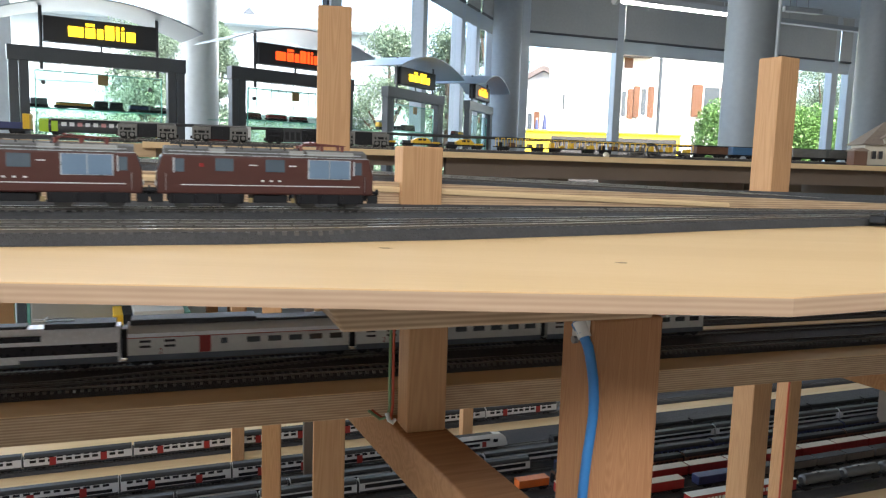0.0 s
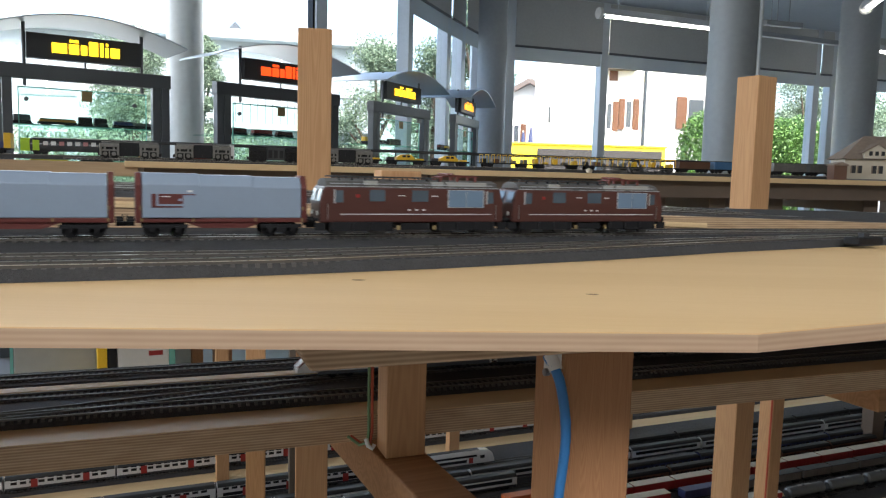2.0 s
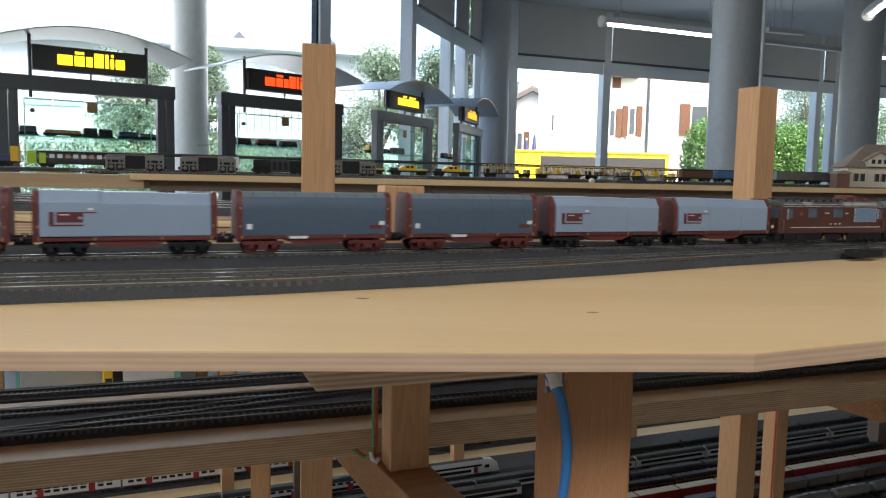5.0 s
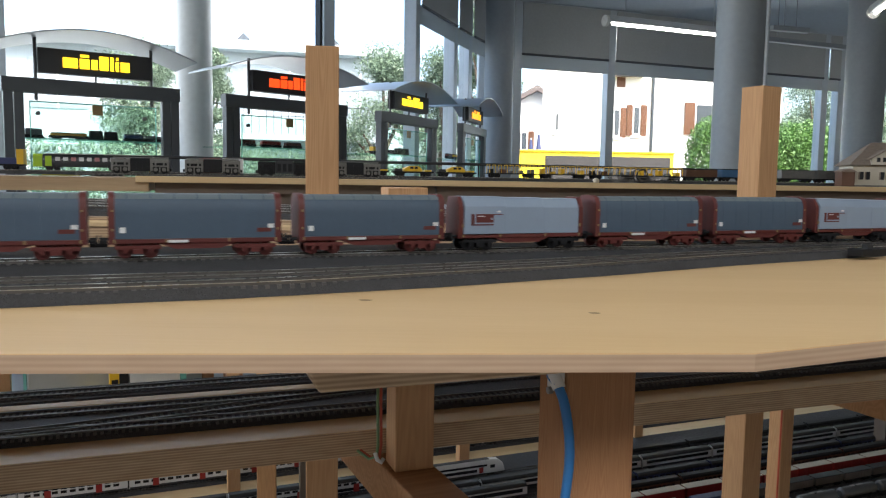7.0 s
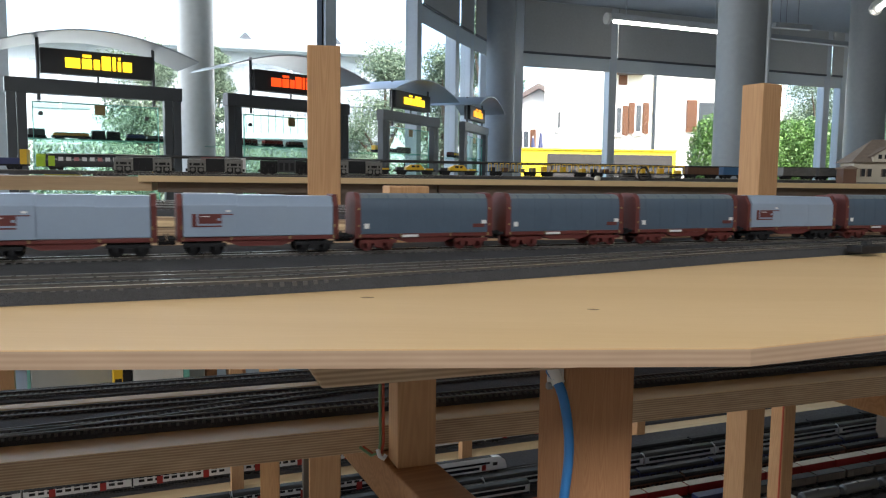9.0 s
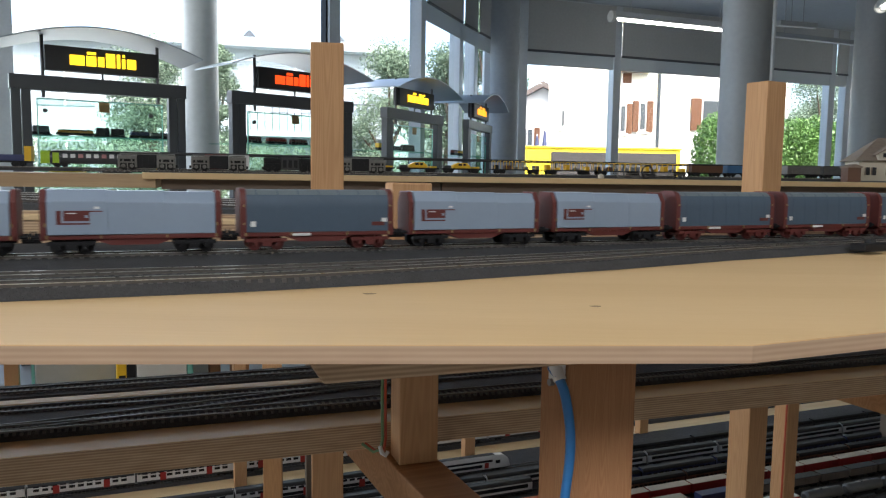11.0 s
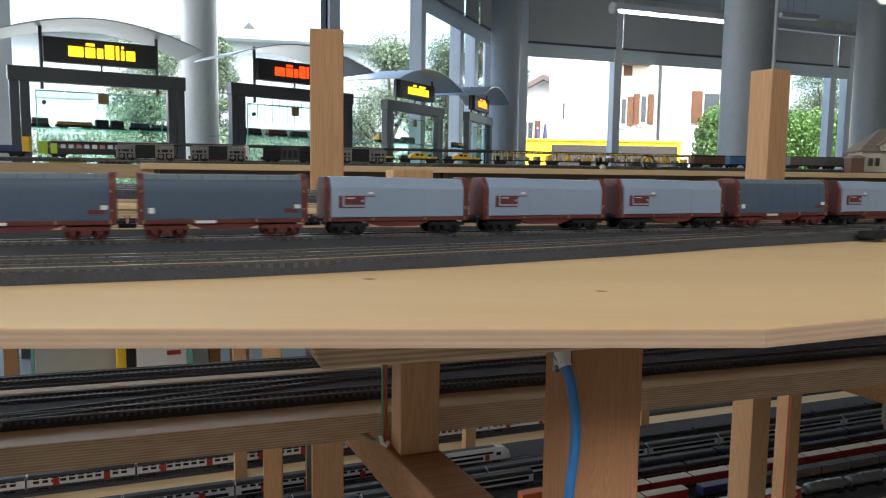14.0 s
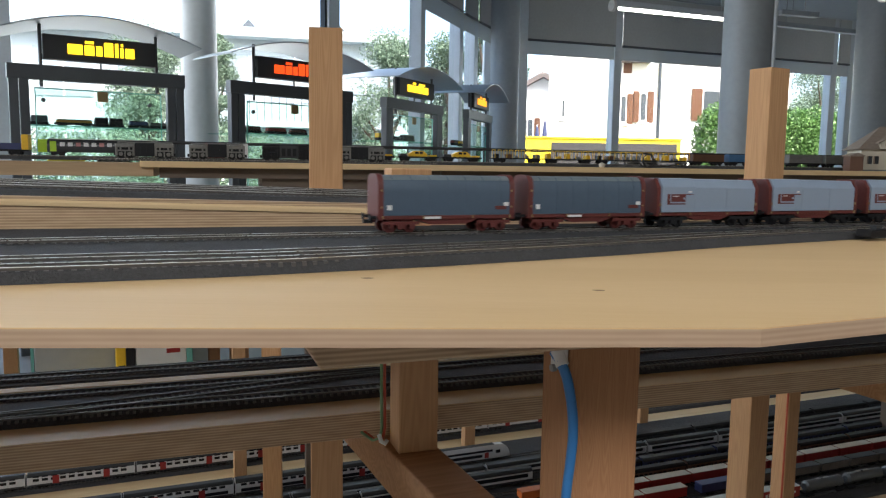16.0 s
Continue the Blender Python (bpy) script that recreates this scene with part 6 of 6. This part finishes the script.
def tree(x, y, h, r, seed, label):
    ob = thing("tree", pose(x, y, -0.35), label, "tree", "trees outside")
    bm = bmesh.new()
    cyl(bm, (0, 0, 0), (0, 0, h * 0.55), 0.14, 10, 0.08)
    rg = random.Random(seed)
    blobs = []
    nb = 26
    for k in range(nb):
        a = rg.uniform(0, 6.28)
        f = rg.uniform(0.30, 0.97)
        d = rg.uniform(0.1, 0.95) * r * math.sin(math.pi * min(1.0, f + 0.06)) ** 0.6
        z = h * f
        if k % 3 == 0:
            cyl(bm, (0, 0, h * min(0.5, f * 0.7)), (d * math.cos(a), d * math.sin(a), z), 0.05, 6, 0.012)
        q = r * rg.uniform(0.26, 0.52)
        blobs.append((d * math.cos(a), d * math.sin(a), z, q, q, q * rg.uniform(0.6, 1.0), 1 / nb))
    part("trunk", bm, TRUNK, ob, "brown trunk with limbs")
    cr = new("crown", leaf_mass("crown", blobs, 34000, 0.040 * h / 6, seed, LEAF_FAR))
    cr.parent = ob
    tagged(cr, "uneven green leafy crown", "", "", "stuff")


for x, y, h, r, sd in ((-6.0, 15.4, 4.0, 1.15, 1), (-4.6, 15.0, 3.9, 0.7, 2), (-1.15, 14.5, 3.75, 0.95, 3), (-0.05, 17.0, 4.3, 0.9, 4), (0.75, 15.5, 5.2, 0.8, 5), (10.6, 22.0, 4.6, 1.4, 7), (12.8, 24, 6.0, 1.9, 9)):
    tree(x, y, h, r, sd, "leafy green deciduous tree outside the windows")


def hedge(x, y, deg, L, D, H, seed, count=9000, size=0.055, leaf=LEAF):
    rg = random.Random(seed)
    bl = []
    n = max(3, int(L / 0.5))
    for k in range(n):
        for z in (0.28, 0.72):
            bl.append((L * (k + 0.5) / n + rg.uniform(-0.1, 0.1), rg.uniform(-0.1, 0.1), H * z + rg.uniform(-0.06, 0.06), L / n * 0.75, D / 2, H * 0.30, 0.5 / n))
    ob = new("hedge", leaf_mass("hedge", bl, count, size, seed, leaf, 0.62))
    ob.matrix_basis = pose(x, y, -0.35, 0, 0, deg)
    tagged(ob, "dense %s leafy hedge outside" % ("bright green" if leaf is LEAF else "grey-green"), "hedge", "hedges outside", "stuff")


hedge(4.95, 15.2, 12, 3.9, 1.0, 2.55, 21, 120000, 0.034)
hedge(8.2, 13.5, 15, 6.0, 1.2, 2.6, 22, 110000, 0.034)
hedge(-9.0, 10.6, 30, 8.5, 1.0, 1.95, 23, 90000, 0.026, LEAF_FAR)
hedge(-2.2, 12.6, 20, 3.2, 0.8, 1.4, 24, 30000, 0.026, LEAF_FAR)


def outdoor_window(parent, x0, x1, z0, z1, y, shutters=True):
    w = boxes("window", [(x0, x1, y - 0.05, y + 0.02, z0, z1)], HOUSE_WHITE, parent, "white window frame")
    boxes("pane", [(x0 + 0.07, (x0 + x1) / 2 - 0.03, y - 0.07, y - 0.052, z0 + 0.07, z1 - 0.07)], PANE_DARK, w)
    boxes("pane", [((x0 + x1) / 2 + 0.03, x1 - 0.07, y - 0.07, y - 0.052, z0 + 0.07, z1 - 0.07)], PANE_DARK, w)
    if shutters:
        sw = (x1 - x0) * 0.45
        for a in (x0 - sw - 0.02, x1 + 0.02):
            boxes("shutter", [(a, a + sw, y - 0.08, y - 0.03, z0 - 0.03, z1 + 0.03)], SHUTTER, w, "orange-brown slatted shutter")
            for k in range(7):
                z = z0 + (z1 - z0) * (k + 0.3) / 7
                boxes("slat", [(a + 0.05, a + sw - 0.05, y - 0.095, y - 0.08, z, z + 0.07)], SHUTTER, w)


hs = thing("white_house", pose(3.35, 25.0, -0.35, 0, 0, 4), "white rendered house with orange-brown shutters", "house", "houses outside")
bm = bmesh.new()
prism(bm, [(-0.21, 0.0), (7.8, 0.0), (7.8, 8.0), (1.75, 8.0)], 0.0, 6.4, "z")
part("wall", bm, HOUSE_WHITE, hs, "white rendered wall")
bm = bmesh.new()
prism(bm, [(-0.9, 6.2), (4.0, 8.6), (8.9, 6.2), (8.7, 6.05), (4.0, 8.35), (-0.7, 6.05)], 2.4, 8.6, "x")
part("roof", bm, HOUSE_ROOF, hs, "dark tiled roof")
for x0, x1, z0, z1, hinge in ((0.19, 0.34, 2.98, 3.60, ()), (2.12, 2.34, 2.86, 3.76, ((2.35, 2.53),)), (2.76, 3.00, 2.92, 3.86, ((2.55, 2.74), (3.02, 3.22))), (4.84, 5.42, 3.0, 3.98, ((4.48, 4.82), (5.44, 5.78)))):
    w = boxes("window", [(x0, x1, -0.05, 0.02, z0, z1), (x0 - 0.06, x1 + 0.06, -0.09, 0.01, z0 - 0.09, z0 - 0.02)], HOUSE_WHITE, hs, "white window frame with sill")
    boxes("pane", [(x0 + 0.04, x1 - 0.04, -0.07, -0.052, z0 + 0.05, z1 - 0.05)], PANE_DARK, w)
    for a, b in hinge:
        boxes("shutter", [(a, b, -0.08, -0.03, z0 - 0.03, z1 + 0.03)], SHUTTER, w, "orange-brown slatted shutter")
        for k in range(9):
            z = z0 + (z1 - z0) * (k + 0.25) / 9
            boxes("slat", [(a + 0.03, b - 0.03, -0.095, -0.08, z, z + 0.05)], SHUTTER, w)
bm = bmesh.new()
cyl(bm, (3.40, -0.06, 0), (3.40, -0.06, 6.1), 0.05, 8)
part("downpipe", bm, PANE_DARK, hs)
boxes("eave", [(2.05, 3.05, -0.5, 0.0, 4.78, 4.86)], HOUSE_ROOF, hs)
boxes("upper_window", [(2.20, 2.48, -0.02, 0.02, 4.45, 4.77)], SHUTTER, hs)

yb = thing("yellow_garage", pose(1.75, 19.4, -0.35, 0, 0, 5), "low yellow garage front with dark doors", "garage", "houses outside")
boxes("front", [(-0.6, 4.16, 0, 2.2, 0, 2.13)], YELLOW_WALL, yb, "yellow painted front")
for a, b in ((0.80, 2.28), (2.36, 4.06)):
    d_ = boxes("garage_door", [(a, b, -0.02, 0.01, 0.0, 2.03)], GARAGE, yb, "dark garage door")
    for k in range(5):
        boxes("panel", [(a + 0.04, b - 0.04, -0.032, -0.021, 0.06 + k * 0.38, 0.40 + k * 0.38)], GARAGE, d_)
boxes("coping", [(-0.66, 4.20, -0.05, 2.2, 2.13, 2.17)], YELLOW_WALL, yb)

fh = thing("far_house", pose(2.6, 42, -0.35, 0, 0, -8), "far white house with brown gabled roof", "house", "houses outside")
boxes("wall", [(-0.2, 5.0, 0, 7, 0, 4.9)], HOUSE_WHITE, fh)
bm = bmesh.new()
prism(bm, [(-0.6, 4.75), (2.35, 6.45), (5.3, 4.75), (5.2, 4.62), (2.35, 6.15), (-0.5, 4.62)], -0.6, 7.5, "y")
part("roof", bm, HOUSE_ROOF, fh, "brown gabled roof")
bm = bmesh.new()
prism(bm, [(-0.2, 4.9), (5.0, 4.9), (2.35, 6.14)], 0.02, 6.98, "y")
part("gable", bm, HOUSE_WHITE, fh, "white gable wall")
outdoor_window(fh, 1.2, 1.9, 3.0, 4.0, 0.0)
for px_, ph in ((2.46, 2.60), (2.68, 2.75)):
    ps = thing("parasol", pose(px_, 22.0, -0.35), "closed blue fabric parasol on a slim pole", "parasol", "parasols")
    bm = bmesh.new()
    cyl(bm, (0, 0, 0), (0, 0, ph), 0.02, 8)
    part("pole", bm, ALU, ps)
    bm = bmesh.new()
    cyl(bm, (0, 0, ph - 0.95), (0, 0, ph - 0.05), 0.13, 10, 0.03)
    part("canopy", bm, COACH_BLUE, ps, "furled blue fabric")
ca = thing("dark_parked_car", pose(2.6, 23.0, -0.35, 0, 0, 6), "dark parked car partly hidden by the yellow front", "car")
bm = bmesh.new()
prism(bm, [(-2.0, 0.35), (-2.0, 0.85), (-1.2, 0.95), (-0.7, 1.45), (0.8, 1.45), (1.4, 0.95), (2.0, 0.85), (2.0, 0.35)], -0.8, 0.8, "y")
part("body", bm, COACH_BLUE, ca, "", 0.08)
for x in (-1.25, 1.25):
    for sy in (-0.8, 0.8):
        bm = bmesh.new()
        cyl(bm, (x, sy - 0.1, 0.33), (x, sy + 0.1, 0.33), 0.33, 20)
        part("wheel", bm, BLACK, ca, smooth=True)

mb = thing("modern_building", pose(-16.0, 23.0, -0.35, 0, 0, 14), "pale modern building with long balconies", "building", "houses outside")
boxes("wall", [(0, 15, 0, 8, 0, 5.4)], PALE_CONCRETE, mb, "pale rendered wall")
boxes("roof", [(-0.4, 15.4, -0.6, 8.4, 5.4, 5.7)], PALE_CONCRETE, mb, "flat pale roof edge", 0.02)
for fl in (0.4, 3.0):
    for k in range(6):
        x = 0.9 + k * 2.35
        w = boxes("window", [(x, x + 1.7, -0.04, 0.02, fl + 0.4, fl + 1.9)], PANE_PALE, mb, "window with pale reflection painted in")
        boxes("frame", [(x + 0.82, x + 0.88, -0.06, -0.041, fl + 0.4, fl + 1.9)], HOUSE_WHITE, w)
boxes("balcony", [(5.5, 14.5, -1.2, -0.02, 2.55, 2.72)], PALE_CONCRETE, mb)
for k in range(40):
    boxes("rail_bar", [(5.55 + k * 0.229, 5.575 + k * 0.229, -1.18, -1.155, 2.72, 3.6)], PANE_DARK, mb)
boxes("hand_rail", [(5.5, 14.5, -1.19, -1.145, 3.6, 3.65)], PANE_DARK, mb)
for x in (9.0, 12.2):
    bm = bmesh.new()
    a = [bm.verts.new(p) for p in ((x, 2, 5.7), (x + 1.3, 2, 5.7), (x + 1.3, 3.3, 5.7), (x, 3.3, 5.7), (x + 0.65, 2.65, 6.5))]
    for f in ((0, 1, 4), (1, 2, 4), (2, 3, 4), (3, 0, 4)):
        bm.faces.new([a[i] for i in f])
    part("skylight", bm, PANE_DARK, mb, "pointed glass skylight")


def motions():
    for ob, off in MOVING:
        walk(ob, [(t, t1(d + off)) for t, d in RUN])
    for ob, off in FAST:
        walk(ob, [(t, MID @ pose(off + 0.2 * t, 0.113, MR)) for t in (0, 4, 8, 12, 16)])


motions()
